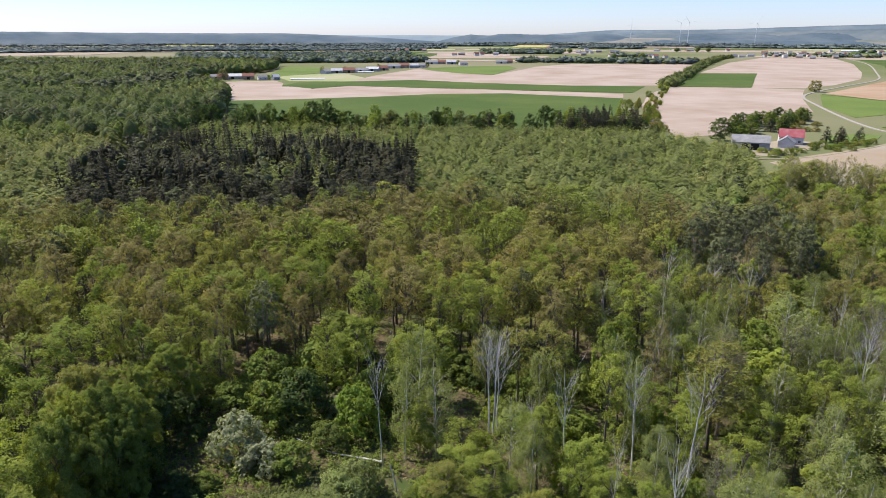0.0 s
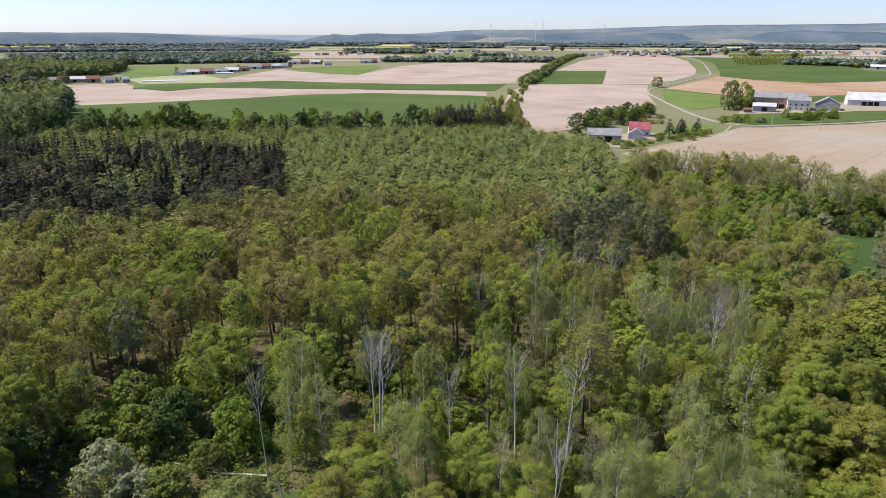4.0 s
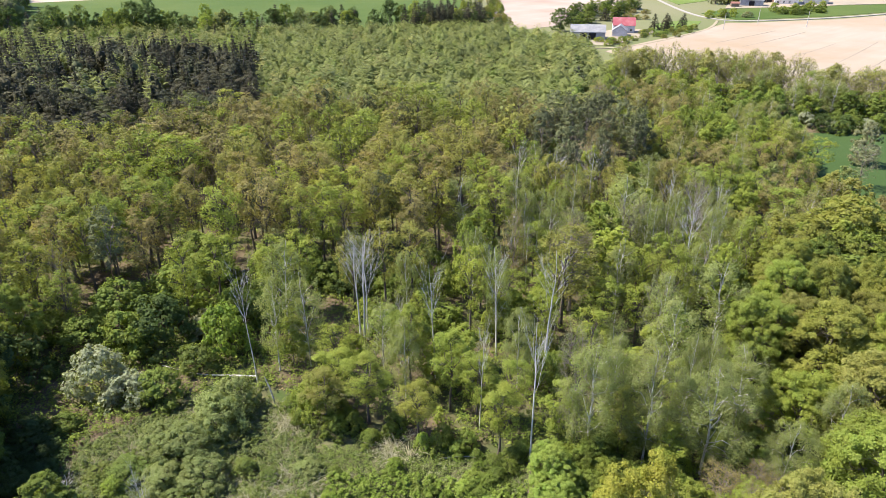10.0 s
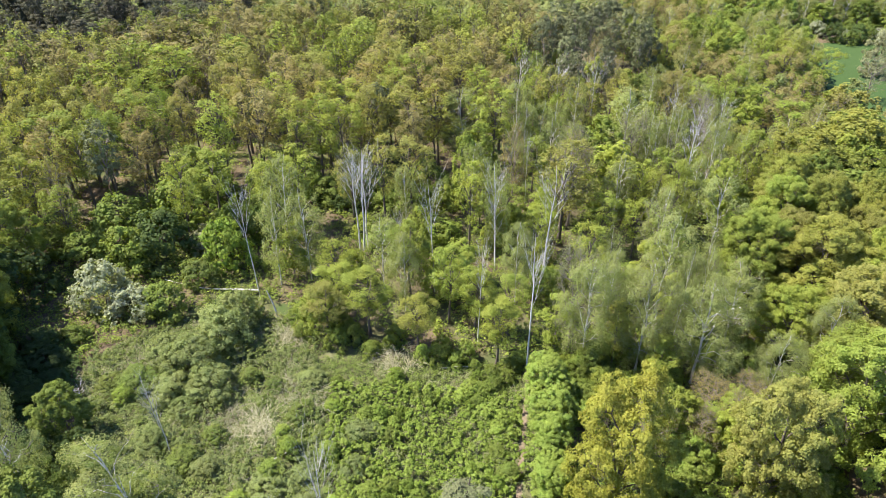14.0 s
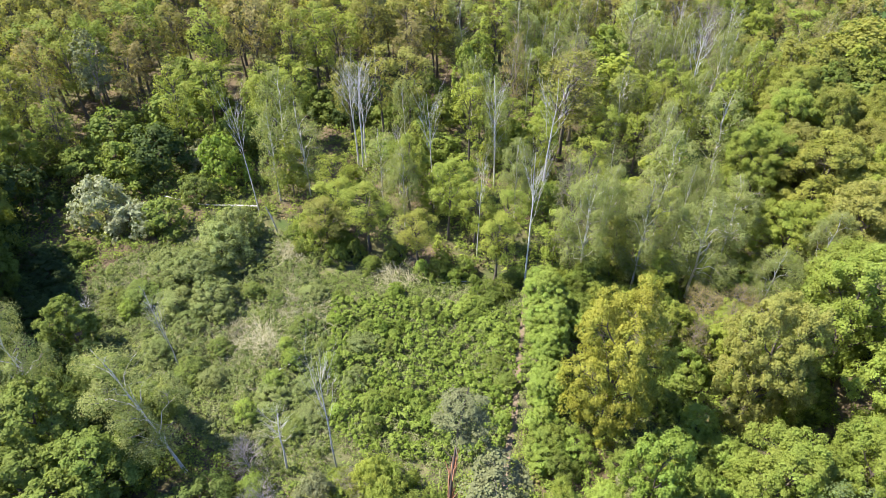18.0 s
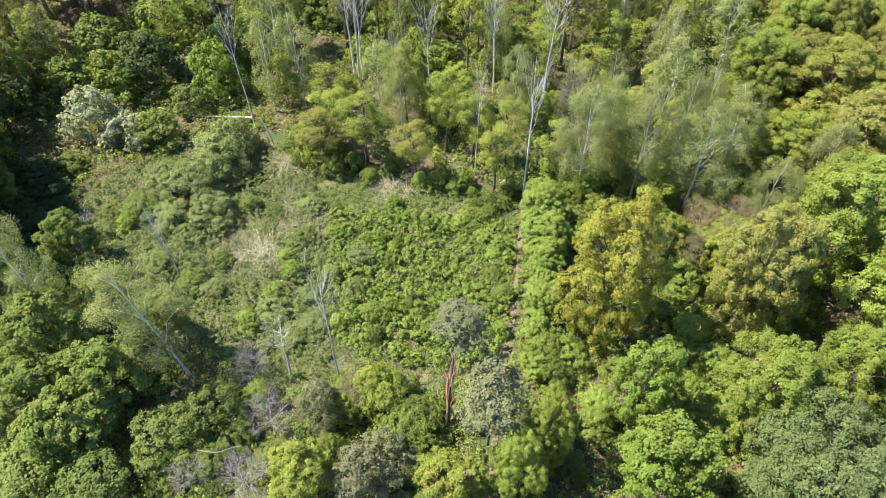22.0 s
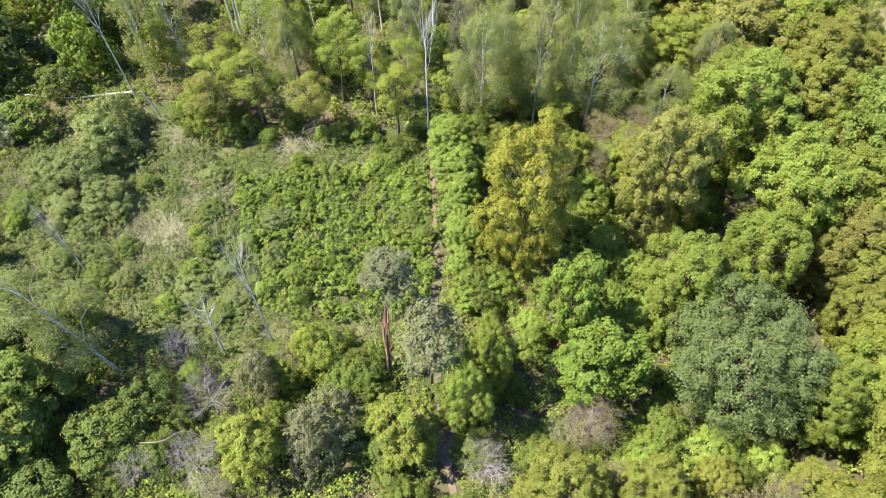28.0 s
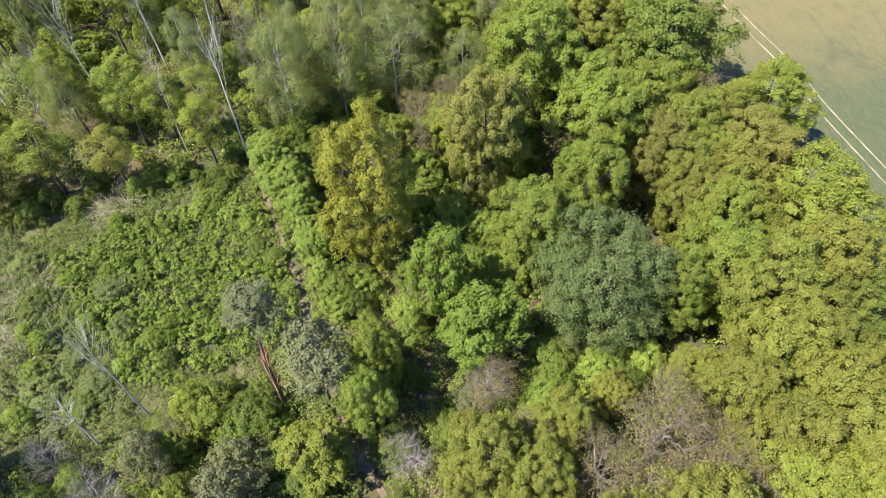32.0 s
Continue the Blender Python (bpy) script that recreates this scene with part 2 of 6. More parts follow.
M = {
    "ground": surface("farmland", (0.10, 0.125, 0.045), (0.13, 0.14, 0.06), 0.004, (0.22, 0.19, 0.13), 0.0012, bump=0.2, bump_scale=0.5),
    "floor": surface("forest_floor", (0.085, 0.065, 0.04), (0.13, 0.10, 0.065), 1.3, (0.05, 0.075, 0.022), 0.12, bump=0.12, bump_scale=3.0),
    "herb_soil": surface("herb_soil", (0.045, 0.065, 0.02), (0.075, 0.08, 0.032), 0.9, (0.15, 0.138, 0.075), 0.16, bump=0.15, bump_scale=4.0),
    "tan": surface("dry_soil", (0.302, 0.250, 0.206), (0.352, 0.293, 0.245), 0.07, (0.255, 0.196, 0.150), 0.013, bump=0.06, bump_scale=1.2, stretch=(0.2, 2.4, 1, 0.4)),
    "tan_pale": surface("pale_dry_soil", (0.262, 0.226, 0.176), (0.308, 0.268, 0.212), 0.06, (0.262, 0.202, 0.136), 0.014, bump=0.06, bump_scale=1.2, stretch=(0.25, 2.2, 1, 0.5)),
    "orange": surface("reddish_soil", (0.285, 0.200, 0.128), (0.330, 0.250, 0.178), 0.03, (0.250, 0.150, 0.080), 0.009, bump=0.06, stretch=(0.3, 2.0, 1, 0.3)),
    "crop": surface("green_crop", (0.048, 0.080, 0.017), (0.056, 0.088, 0.020), 0.15, (0.078, 0.106, 0.026), 0.009, bump=0.1, bump_scale=2.0, stretch=(0.15, 1.5, 1, 0.3)),
    "crop_dark": surface("dark_green_crop", (0.034, 0.064, 0.018), (0.042, 0.072, 0.022), 0.15, (0.050, 0.078, 0.024), 0.009, bump=0.1, bump_scale=2.0, stretch=(0.15, 1.5, 1, 0.3)),
    "crop_light": surface("light_green_crop", (0.100, 0.145, 0.032), (0.122, 0.165, 0.045), 0.12, (0.085, 0.125, 0.03), 0.01, bump=0.1),
    "crop_pale": surface("pale_meadow", (0.26, 0.28, 0.14), (0.20, 0.24, 0.10), 0.05, (0.30, 0.28, 0.19), 0.01),
    "rape": surface("yellow_rape", (0.40, 0.36, 0.11), (0.34, 0.32, 0.11), 0.05),
    "track": surface("bare_track", (0.30, 0.26, 0.18), (0.22, 0.19, 0.12), 0.8, bump=0.03, bump_scale=6.0),
    "wheel": surface("bare_wheel_track", (0.40, 0.35, 0.24), (0.26, 0.23, 0.14), 0.9, (0.12, 0.12, 0.06), 0.35, bump=0.02, bump_scale=6.0),
    "worn": surface("worn_soil", (0.225, 0.192, 0.148), (0.185, 0.158, 0.118), 1.2, (0.25, 0.215, 0.165), 0.4, bump=0.02, bump_scale=6.0),
    "road": surface("pale_road", (0.30, 0.28, 0.245), (0.25, 0.235, 0.20), 0.3, bump=0.01),
    "asphalt": surface("asphalt", (0.16, 0.16, 0.16), (0.20, 0.20, 0.195), 0.5),
    "dirt": surface("trodden_dirt", (0.215, 0.165, 0.120), (0.145, 0.112, 0.078), 1.6, (0.10, 0.09, 0.05), 0.9, bump=0.05, bump_scale=8.0),
    "yard": surface("yard_gravel", (0.27, 0.235, 0.18), (0.22, 0.195, 0.14), 0.2, (0.30, 0.24, 0.18), 0.05),
    # hill colours with the blue and pale haze of distance mixed in
    "hill": surface("haze_tinted_woods", (0.082, 0.114, 0.142), (0.058, 0.084, 0.104), 0.012, (0.11, 0.138, 0.156), 0.004),
    "hill_mid": surface("haze_blue_hill", (0.115, 0.152, 0.182), (0.085, 0.118, 0.142), 0.010, (0.15, 0.185, 0.205), 0.004),
    "hill_field": surface("haze_tinted_dry_slope", (0.225, 0.212, 0.192), (0.150, 0.160, 0.140), 0.010, (0.095, 0.120, 0.105), 0.006),
    "hill_green": surface("haze_tinted_green_slope", (0.112, 0.142, 0.156), (0.086, 0.114, 0.128), 0.010, (0.145, 0.165, 0.170), 0.006),
    "hill_far": surface("haze_tinted_far_hill", (0.20, 0.25, 0.275), (0.14, 0.185, 0.21), 0.006),
    "white_wall": surface("white_render", (0.62, 0.60, 0.57), (0.52, 0.50, 0.47), 1.5, (0.44, 0.42, 0.38), 0.3, bump=0.01),
    "grey_wall": surface("grey_block_wall", (0.36, 0.37, 0.37), (0.28, 0.29, 0.29), 1.2, (0.22, 0.22, 0.21), 0.4, bump=0.02),
    "brick_wall": surface("weathered_brick", (0.34, 0.22, 0.16), (0.27, 0.18, 0.14), 2.0, (0.40, 0.34, 0.28), 0.3, bump=0.02),
    "red_roof": surface("red_tin_roof", (0.30, 0.085, 0.095), (0.255, 0.072, 0.08), 0.8, (0.34, 0.14, 0.145), 0.4, rough=0.5, bump=0.02),
    "grey_roof": surface("grey_eternit_roof", (0.22, 0.225, 0.235), (0.17, 0.175, 0.18), 0.9, (0.27, 0.265, 0.26), 0.3, bump=0.03),
    "white_roof": surface("pale_tin_roof", (0.52, 0.53, 0.54), (0.42, 0.43, 0.44), 0.6, (0.36, 0.36, 0.36), 0.2, rough=0.5),
    "brown_roof": surface("brown_tile_roof", (0.24, 0.12, 0.09), (0.19, 0.10, 0.08), 0.9, bump=0.03),
    # near-black that stands in for the shade inside gateways
    "dark": surface("gateway_shade_black", (0.02, 0.02, 0.02), (0.03, 0.028, 0.025), 1.0),
    "wood": surface("weathered_wood", (0.22, 0.17, 0.12), (0.16, 0.125, 0.09), 2.0, bump=0.02),
    "concrete": surface("concrete", (0.48, 0.46, 0.43), (0.38, 0.36, 0.34), 2.0, bump=0.01),
    "turbine": surface("turbine_white", (0.75, 0.76, 0.77), (0.70, 0.71, 0.72), 0.2, rough=0.4),
    "glass": surface("window_glass", (0.05, 0.06, 0.07), (0.04, 0.05, 0.06), 1.0, rough=0.08, spec=0.6),
    "foil": surface("white_foil", (0.58, 0.59, 0.60), (0.50, 0.51, 0.52), 0.5, rough=0.4),
    "straw_bale": surface("straw_bales", (0.42, 0.33, 0.17), (0.34, 0.26, 0.13), 2.0, bump=0.05),
}



def thin_crop():
    """Thin crop: tan and dry uphill, greener towards the wood's lower edge, with faint drill rows."""
    m, nt, out = material("thin_crop")
    pos = nt.nodes.new("ShaderNodeNewGeometry").outputs["Position"]
    sep = nt.nodes.new("ShaderNodeSeparateXYZ")
    nt.links.new(pos, sep.inputs[0])
    dry = mixed(nt, spread(nt, noise_at(nt, 1.2, 6, 0.7, stretch=(0.5, 2.5, 1, 0.95)), 0.3, 0.7), (0.122, 0.108, 0.042), (0.146, 0.128, 0.054))
    lush = mixed(nt, spread(nt, noise_at(nt, 0.9, 6, 0.7), 0.3, 0.7), (0.052, 0.070, 0.030), (0.066, 0.082, 0.036))
    away = maths(nt, "ADD", maths(nt, "MULTIPLY", sep.outputs[0], 0.62), maths(nt, "MULTIPLY", sep.outputs[1], 0.78))
    away = maths(nt, "ADD", away, maths(nt, "MULTIPLY", noise_at(nt, 0.07, 5, 0.65), 26.0))
    col = mixed(nt, spread(nt, away, 72.0, 90.0), lush, dry)
    col = mixed(nt, spread(nt, noise_at(nt, 0.11, 4, 0.6), 0.58, 0.72), col, (0.052, 0.064, 0.030))
    col = mixed(nt, maths(nt, "MULTIPLY", spread(nt, noise_at(nt, 2.6, 5, 0.75, stretch=(0.35, 2.2, 1, 0.95)), 0.48, 0.66), 0.38), col, (0.195, 0.160, 0.084))
    col = mixed(nt, maths(nt, "MULTIPLY", spread(nt, noise_at(nt, 0.45, 5, 0.7, stretch=(0.4, 1.6, 1, 0.95)), 0.5, 0.7), 0.5), col, (0.062, 0.082, 0.032))
    b = nt.nodes.new("ShaderNodeBsdfPrincipled")
    b.inputs["Roughness"].default_value = 0.95
    bp = nt.nodes.new("ShaderNodeBump")
    bp.inputs["Strength"].default_value, bp.inputs["Distance"].default_value = 0.8, 0.08
    nt.links.new(noise_at(nt, 3.0, 5, 0.7), bp.inputs["Height"])
    nt.links.new(bp.outputs[0], b.inputs["Normal"])
    nt.links.new(col, b.inputs["Base Color"])
    nt.links.new(b.outputs[0], out.inputs[0])
    return m


M["edge_field"] = thin_crop()


# ---- mesh helpers ----
def mesh_from(name, verts, faces, mat):
    me = bpy.data.meshes.new(name)
    if isinstance(verts, np.ndarray) and isinstance(faces, np.ndarray):
        n, k = faces.shape
        me.vertices.add(len(verts))
        me.vertices.foreach_set("co", np.ascontiguousarray(verts, dtype=np.float32).ravel())
        me.loops.add(n * k)
        me.loops.foreach_set("vertex_index", np.ascontiguousarray(faces, dtype=np.int32).ravel())
        me.polygons.add(n)
        me.polygons.foreach_set("loop_start", np.arange(0, n * k, k, dtype=np.int32))
        me.update(calc_edges=True)
    else:
        me.from_pydata([tuple(v) for v in verts], [], [tuple(f) for f in faces])
    if mat:
        me.materials.append(mat)
    return me


def part(name, me, parent, label=""):
    ob = new(name, me)
    ob.parent = parent
    if label:
        ob["label"] = label
    return ob


def box_data(w, d, h, x=0.0, y=0.0, z=0.0):
    v = [(x + sx * w / 2, y + sy * d / 2, z + sz * h) for sz in (0, 1) for sx, sy in ((-1, -1), (1, -1), (1, 1), (-1, 1))]
    return v, [(0, 3, 2, 1), (4, 5, 6, 7), (0, 1, 5, 4), (1, 2, 6, 5), (2, 3, 7, 6), (3, 0, 4, 7)]


def box_mesh(name, w, d, h, mat, x=0.0, y=0.0, z=0.0):
    return mesh_from(name, *box_data(w, d, h, x, y, z), mat)


def slab(name, ring, z0, z1, mat, label, wobble=0.0):
    """A sheet of ground with a plain outline, from z0 up to z1."""
    bm = bmesh.new()
    pts = []
    for i, (ax, ay) in enumerate(ring):
        bx, by = ring[(i + 1) % len(ring)]
        n = max(1, int(math.hypot(bx - ax, by - ay) / 25)) if wobble else 1
        for k in range(n):
            f = k / n
            o = wobble * (noise.noise((ax + (bx - ax) * f, ay + (by - ay) * f, 3.3))) if k else 0
            pts.append((ax + (bx - ax) * f + o, ay + (by - ay) * f + o))
    top = [bm.verts.new((x, y, z1)) for x, y in pts]
    low = [bm.verts.new((x, y, z0)) for x, y in pts]
    bm.faces.new(top)
    n = len(top)
    for i in range(n):
        bm.faces.new((low[i], low[(i + 1) % n], top[(i + 1) % n], top[i]))
    bmesh.ops.recalc_face_normals(bm, faces=bm.faces)
    bmesh.ops.triangulate(bm, faces=[f for f in bm.faces if len(f.verts) > 4])
    me = bpy.data.meshes.new(name)
    bm.to_mesh(me)
    bm.free()
    me.materials.append(mat)
    return tagged(new(name, me), label, name.split("_")[0], kind="structure")


def strip(name, line, width, z0, z1, mat, label):
    left, right = [], []
    for i, (x, y) in enumerate(line):
        a, b = Vector(line[max(0, i - 1)]), Vector(line[min(len(line) - 1, i + 1)])
        d = (b - a).normalized()
        left.append((x - d.y * width / 2, y + d.x * width / 2))
        right.append((x + d.y * width / 2, y - d.x * width / 2))
    v = [(x, y, z) for z in (z1, z0) for side in (left, right) for x, y in side]
    n = len(line)
    f = []
    for i in range(n - 1):
        f.append((i, n + i, n + i + 1, i + 1))
        f.append((2 * n + i, i, i + 1, 2 * n + i + 1))
        f.append((n + i, 3 * n + i, 3 * n + i + 1, n + i + 1))
    return tagged(new(name, mesh_from(name, v, f, mat)), label, name.split("_")[0], kind="structure")


def smooth_line(points, n=8):
    """Points on a Catmull-Rom curve through the given ones."""
    p = [points[0], *points, points[-1]]
    res = []
    for i in range(1, len(p) - 2):
        a, b, c, d = (np.array(q, float) for q in p[i - 1:i + 3])
        for k in range(n):
            t = k / n
            res.append(tuple(0.5 * (2 * b + (c - a) * t + (2 * a - 5 * b + 4 * c - d) * t * t + (3 * b - a - 3 * c + d) * t ** 3)))
    return res + [tuple(points[-1])]


def inside(x, y, ring):
    hit = False
    for i, (ax, ay) in enumerate(ring):
        bx, by = ring[i - 1]
        if (ay > y) != (by > y) and x < (bx - ax) * (y - ay) / (by - ay) + ax:
            hit = not hit
    return hit


# ---- ground and fields ----
def disc(radius, z):
    n = 96
    v = [(radius * math.cos(2 * math.pi * i / n), radius * math.sin(2 * math.pi * i / n), z) for i in range(n)]
    return v, [tuple(range(n))]


tagged(new("ground", mesh_from("ground", *disc(4900, 0.0), M["ground"])), "wide farmland with meadows reaching the horizon", "ground", kind="structure")

WOOD = [(-900, 1400), (-560, 1380), (-320, 1345), (-288, 1150), (-300, 1046), (-345, 990), (-325, 878), (-290, 776), (-247, 760), (-178, 554), (-160, 470), (-150, 410), (20, 395), (118, 385), (150, 330), (128, 262),
        (185, 205), (230, 178), (180, 168), (150, 152), (140, 122), (96, 36), (78, 12), (66, -4), (55, -45), (0, -80), (-120, -60), (-260, 80), (-600, 500)]
slab("forest_floor", WOOD, 0.0, 0.05, M["floor"], "brown leaf litter and moss under the wood")
CLEARING = [(-10, 80), (-1, 72), (12, 64), (25, 58), (23, 48), (19, 40), (14, 33), (2, 33), (-8, 36), (-16, 44), (-24, 55), (-31, 64), (-30, 73), (-19, 79)]
slab("clearing_ground", CLEARING, 0.04, 0.11, M["herb_soil"], "overgrown clearing floor with grass and weeds", 1.5)

FIELD_RINGS = [
    ("crop", 0.35, "dark green grain field", [(-206, 630), (-126, 653), (-63, 677), (-9, 706), (67, 715), (175, 658), (134, 519), (107, 405), (-27, 402), (-155, 425)]),
    ("tan", 0.12, "dry bare ploughed strip", [(-250, 745), (-287, 785), (-308, 880), (-225, 914), (-203, 866), (-191, 807), (-113, 820), (-35, 792), (71, 759), (189, 711), (175, 658), (67, 715), (-9, 706), (-63, 677), (-126, 653), (-206, 630)]),
    ("crop", 0.33, "narrow green grain strip", [(-195, 824), (-187, 876), (-123, 896), (-40, 927), (46, 871), (155, 825), (241, 812), (202, 724), (71, 759), (-35, 792), (-113, 820), (-149, 777)]),
    ("crop_pale", 0.2, "pale mown meadow by the farm", [(-202, 898), (-254, 1018), (-156, 1085), (-111, 972), (-123, 896)]),
    ("crop_light", 0.25, "light green meadow beside the wood", [(-253, 969), (-297, 1276), (-277, 1314), (-224, 1266), (-198, 1091)]),
    ("tan", 0.13, "wide dry ploughed field", [(-123, 899), (-101, 1035), (-43, 1241), (-13, 1144), (72, 1037), (145, 1214), (180, 1318), (269, 1436), (554, 1457), (368, 1040), (264, 828), (156, 828), (47, 874), (-41, 930)]),
    ("crop_light", 0.3, "light green meadow patch", [(-38, 1240), (28, 1316), (128, 1349), (135, 1257), (78, 1051), (23, 1090)]),
    ("tan", 0.14, "dry bare field above the farmhouse", [(177, 600), (221, 722), (272, 807), (363, 794), (409, 768), (352, 662), (300, 545), (237, 483), (181, 436), (170, 414), (124, 396), (156, 515)]),
    ("crop", 0.32, "square green grain plot", [(404, 1085), (500, 1089), (360, 794), (277, 816)]),
    ("tan", 0.11, "dry bare field beside the lane", [(630, 1511), (835, 1807), (1000, 1760), (860, 1440), (680, 1110), (585, 955), (480, 835), (418, 785), (360, 794), (500, 1089), (412, 1101)]),
    ("crop", 0.36, "wide green grain field past the lane", [(1034, 1734), (1266, 1897), (1566, 1880), (948, 1021), (956, 925), (813, 784), (646, 767), (603, 837), (605, 921), (690, 1053), (866, 1347)]),
    ("orange", 0.16, "reddish bare sandy field", [(597, 915), (600, 830), (638, 758), (778, 846), (793, 765), (591, 566), (546, 605), (439, 597), (414, 659), (405, 718)]),
    ("tan_pale", 0.15, "pale dry field beside the wood", [(160, 322), (197, 345), (238, 368), (285, 402), (298, 398), (368, 400), (439, 414), (520, 430), (560, 300), (240, 185), (190, 210), (168, 250)]),
    ("crop_dark", 0.3, "dark green crop in a gap of the wood", [(152, 174), (182, 164), (240, 150), (250, 110), (170, 96), (128, 98), (122, 112), (130, 132)]),
    ("edge_field", 0.13, "thin dry crop field along the wood", [(84, 40), (98, 62), (112, 95), (128, 98), (170, 96), (250, 110), (240, -120), (46, -60), (44, -14), (49, -7), (54, -1), (59, 7), (64, 15), (71, 24)]),
    ("crop_light", 0.2, "light green meadow by the lane", [(330, 585), (392, 705), (410, 655), (432, 600), (400, 560), (340, 520), (310, 505)]),
    ("crop", 0.28, "green strip beside the sandy field", [(395, 706), (437, 594), (546, 602), (591, 562), (560, 540), (430, 560)]),
    ("crop_light", 0.22, "garden lawn by the farmhouse", [(216, 372), (246, 380), (272, 412), (262, 420), (235, 408)]),
    ("crop", 0.2, "green verge below the barns", [(300, 412), (372, 414), (445, 428), (520, 445), (500, 470), (430, 470), (330, 470), (296, 450)]),
]
for kind, top, label, ring in FIELD_RINGS:
    slab("field", ring, 0.0, top, M[kind], label, 3.0 if kind != "edge_field" else 0.8)

slab("field", [(-1240, 1840), (-1020, 2050), (-1060, 2330), (-1500, 2240)], 0.0, 0.9, M["tan_pale"], "far pale field beyond the wood")
slab("field", [(-1245, 3170), (-1130, 3400), (-1280, 3880), (-1500, 3720)], 0.0, 0.95, M["rape"], "far yellow rape field before the ridge")
# far patchwork of fields
rng = np.random.default_rng(5)
FAR_KINDS = [("tan", "far dry bare field"), ("tan_pale", "far pale field"), ("crop", "far green grain field"), ("tan_pale", "far pale field"),
             ("crop_pale", "far pale meadow"), ("rape", "far yellow rape field"), ("tan", "far dry bare field"), ("tan_pale", "far pale field"), ("tan", "far ploughed field")]
far_layer = 0
for dist in (1560, 1760, 1990, 2250, 2560, 2920, 3350, 3850):
    az = -44 + rng.uniform(0, 3)
    while az < 66:
        span = rng.uniform(4, 11)
        k = int(rng.integers(0, len(FAR_KINDS)))
        skip = (az < -13 and dist < 2500) or rng.random() < 0.2 or (8 < az < 38 and dist < 1900)
        if not skip:
            d0, d1 = dist * rng.uniform(0.97, 1.02), dist * rng.uniform(1.06, 1.13)
            a0, a1, sh = radians(az), radians(az + span * rng.uniform(0.8, 1.0)), radians(rng.uniform(-1.5, 1.5))
            ring = [(d0 * math.sin(a0), d0 * math.cos(a0)), (d0 * math.sin(a1), d0 * math.cos(a1)), (d1 * math.sin(a1 + sh), d1 * math.cos(a1 + sh)), (d1 * math.sin(a0 + sh), d1 * math.cos(a0 + sh))]
            far_layer += 1
            slab("field", ring, 0.0, 0.3 + 0.02 * (far_layer % 30), M[FAR_KINDS[k][0]], FAR_KINDS[k][1])
        az += span

LANE = smooth_line([(1019, 1738), (887, 1436), (689, 1086), (596, 936), (493, 828), (398, 729), (358, 672), (331, 598), (303, 511), (288, 453), (287, 422), (303, 406), (372, 407), (445, 421), (540, 440)], 6)
strip("road_lane", LANE, 2.5, 0.0, 0.42, M["road"], "pale gravel lane winding between the fields")
strip("road_drive", smooth_line([(284, 412), (258, 382), (221, 356), (185, 336), (158, 331), (138, 352)], 5), 1.8, 0.0, 0.27, M["track"], "narrow dirt drive to the red-roofed house")
slab("yard_ground", [(330, 472), (352, 500), (420, 500), (470, 530), (530, 520), (500, 470), (440, 472), (400, 468)], 0.0, 0.3, M["yard"], "gravel farmyard")
slab("yard_ground", [(150, 345), (165, 372), (205, 395), (222, 380), (190, 350), (170, 338)], 0.0, 0.2, M["yard"], "trodden yard of the farmhouse")
slab("yard_ground", [(140, 330), (124, 352), (150, 352), (162, 336)], 0.0, 0.18, M["tan_pale"], "bare patch beside the barn")

# hills on the horizon, with the haze painted into their colours
def ridge(name, dist, az0, az1, height, rough, mat, label, base=0.0, rise=0.0):
    n = 90
    v = []
    for k in range(n + 1):
        u = k / n
        az = radians(az0 + (az1 - az0) * u)
        env = min(1.0, 5 * u, 5 * (1 - u)) ** 0.7
        z = (height + rise * u) * env * (0.86 + 0.3 * noise.noise((u * 3.0 * rough, dist * 0.01, 1.7))) + 3.0 * noise.noise((u * 60, dist, 0.3)) * env
        for d, h in ((dist - 260, base), (dist - 60, max(z, 1) * 0.8), (dist, max(z, 1.0)), (dist + 20, base)):
            v.append((d * math.sin(az), d * math.cos(az), h))
    f = [(4 * k + j, 4 * k + 4 + j, 4 * k + 5 + j, 4 * k + 1 + j) for k in range(n) for j in range(3)]
    me = mesh_from(name, v, f, mat)
    for p in me.polygons:
        p.use_smooth = True
    return tagged(new(name, me), label, "hill", kind="structure")


ridge("backdrop_ridge", 4500, -60, 0.5, 74, 1.0, M["hill"], "long wooded ridge tinted haze-blue on the horizon")
ridge("backdrop_ridge", 4600, -1.0, 15, 56, 1.3, M["hill"], "low wooded ridge tinted haze-blue on the horizon")
ridge("backdrop_ridge", 4660, 0, 74, 84, 1.6, M["hill_mid"], "hills tinted haze-blue rising beyond the plain", rise=72)
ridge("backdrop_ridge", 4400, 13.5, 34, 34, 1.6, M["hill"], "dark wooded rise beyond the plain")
ridge("backdrop_ridge", 4460, 1, 72, 36, 3.0, M["hill_field"], "slope of dry far fields in haze-tinted colour", rise=26)
ridge("backdrop_ridge", 4510, 1, 17, 64, 1.6, M["hill"], "wooded hill tinted haze-blue beyond the plain")
ridge("backdrop_ridge", 4520, 15, 34, 68, 1.6, M["hill"], "wooded hill tinted haze-blue above the far fields")
ridge("backdrop_ridge", 4500, 31, 58, 82, 1.6, M["hill"], "wooded hill tinted haze-blue above the far fields")
ridge("backdrop_ridge", 4580, 6, 72, 70, 1.8, M["hill_green"], "slope of far meadows in haze-tinted colour", rise=56)
ridge("backdrop_ridge", 4780, -70, 100, 58, 2.0, M["hill_far"], "far hills tinted pale for haze on the horizon")


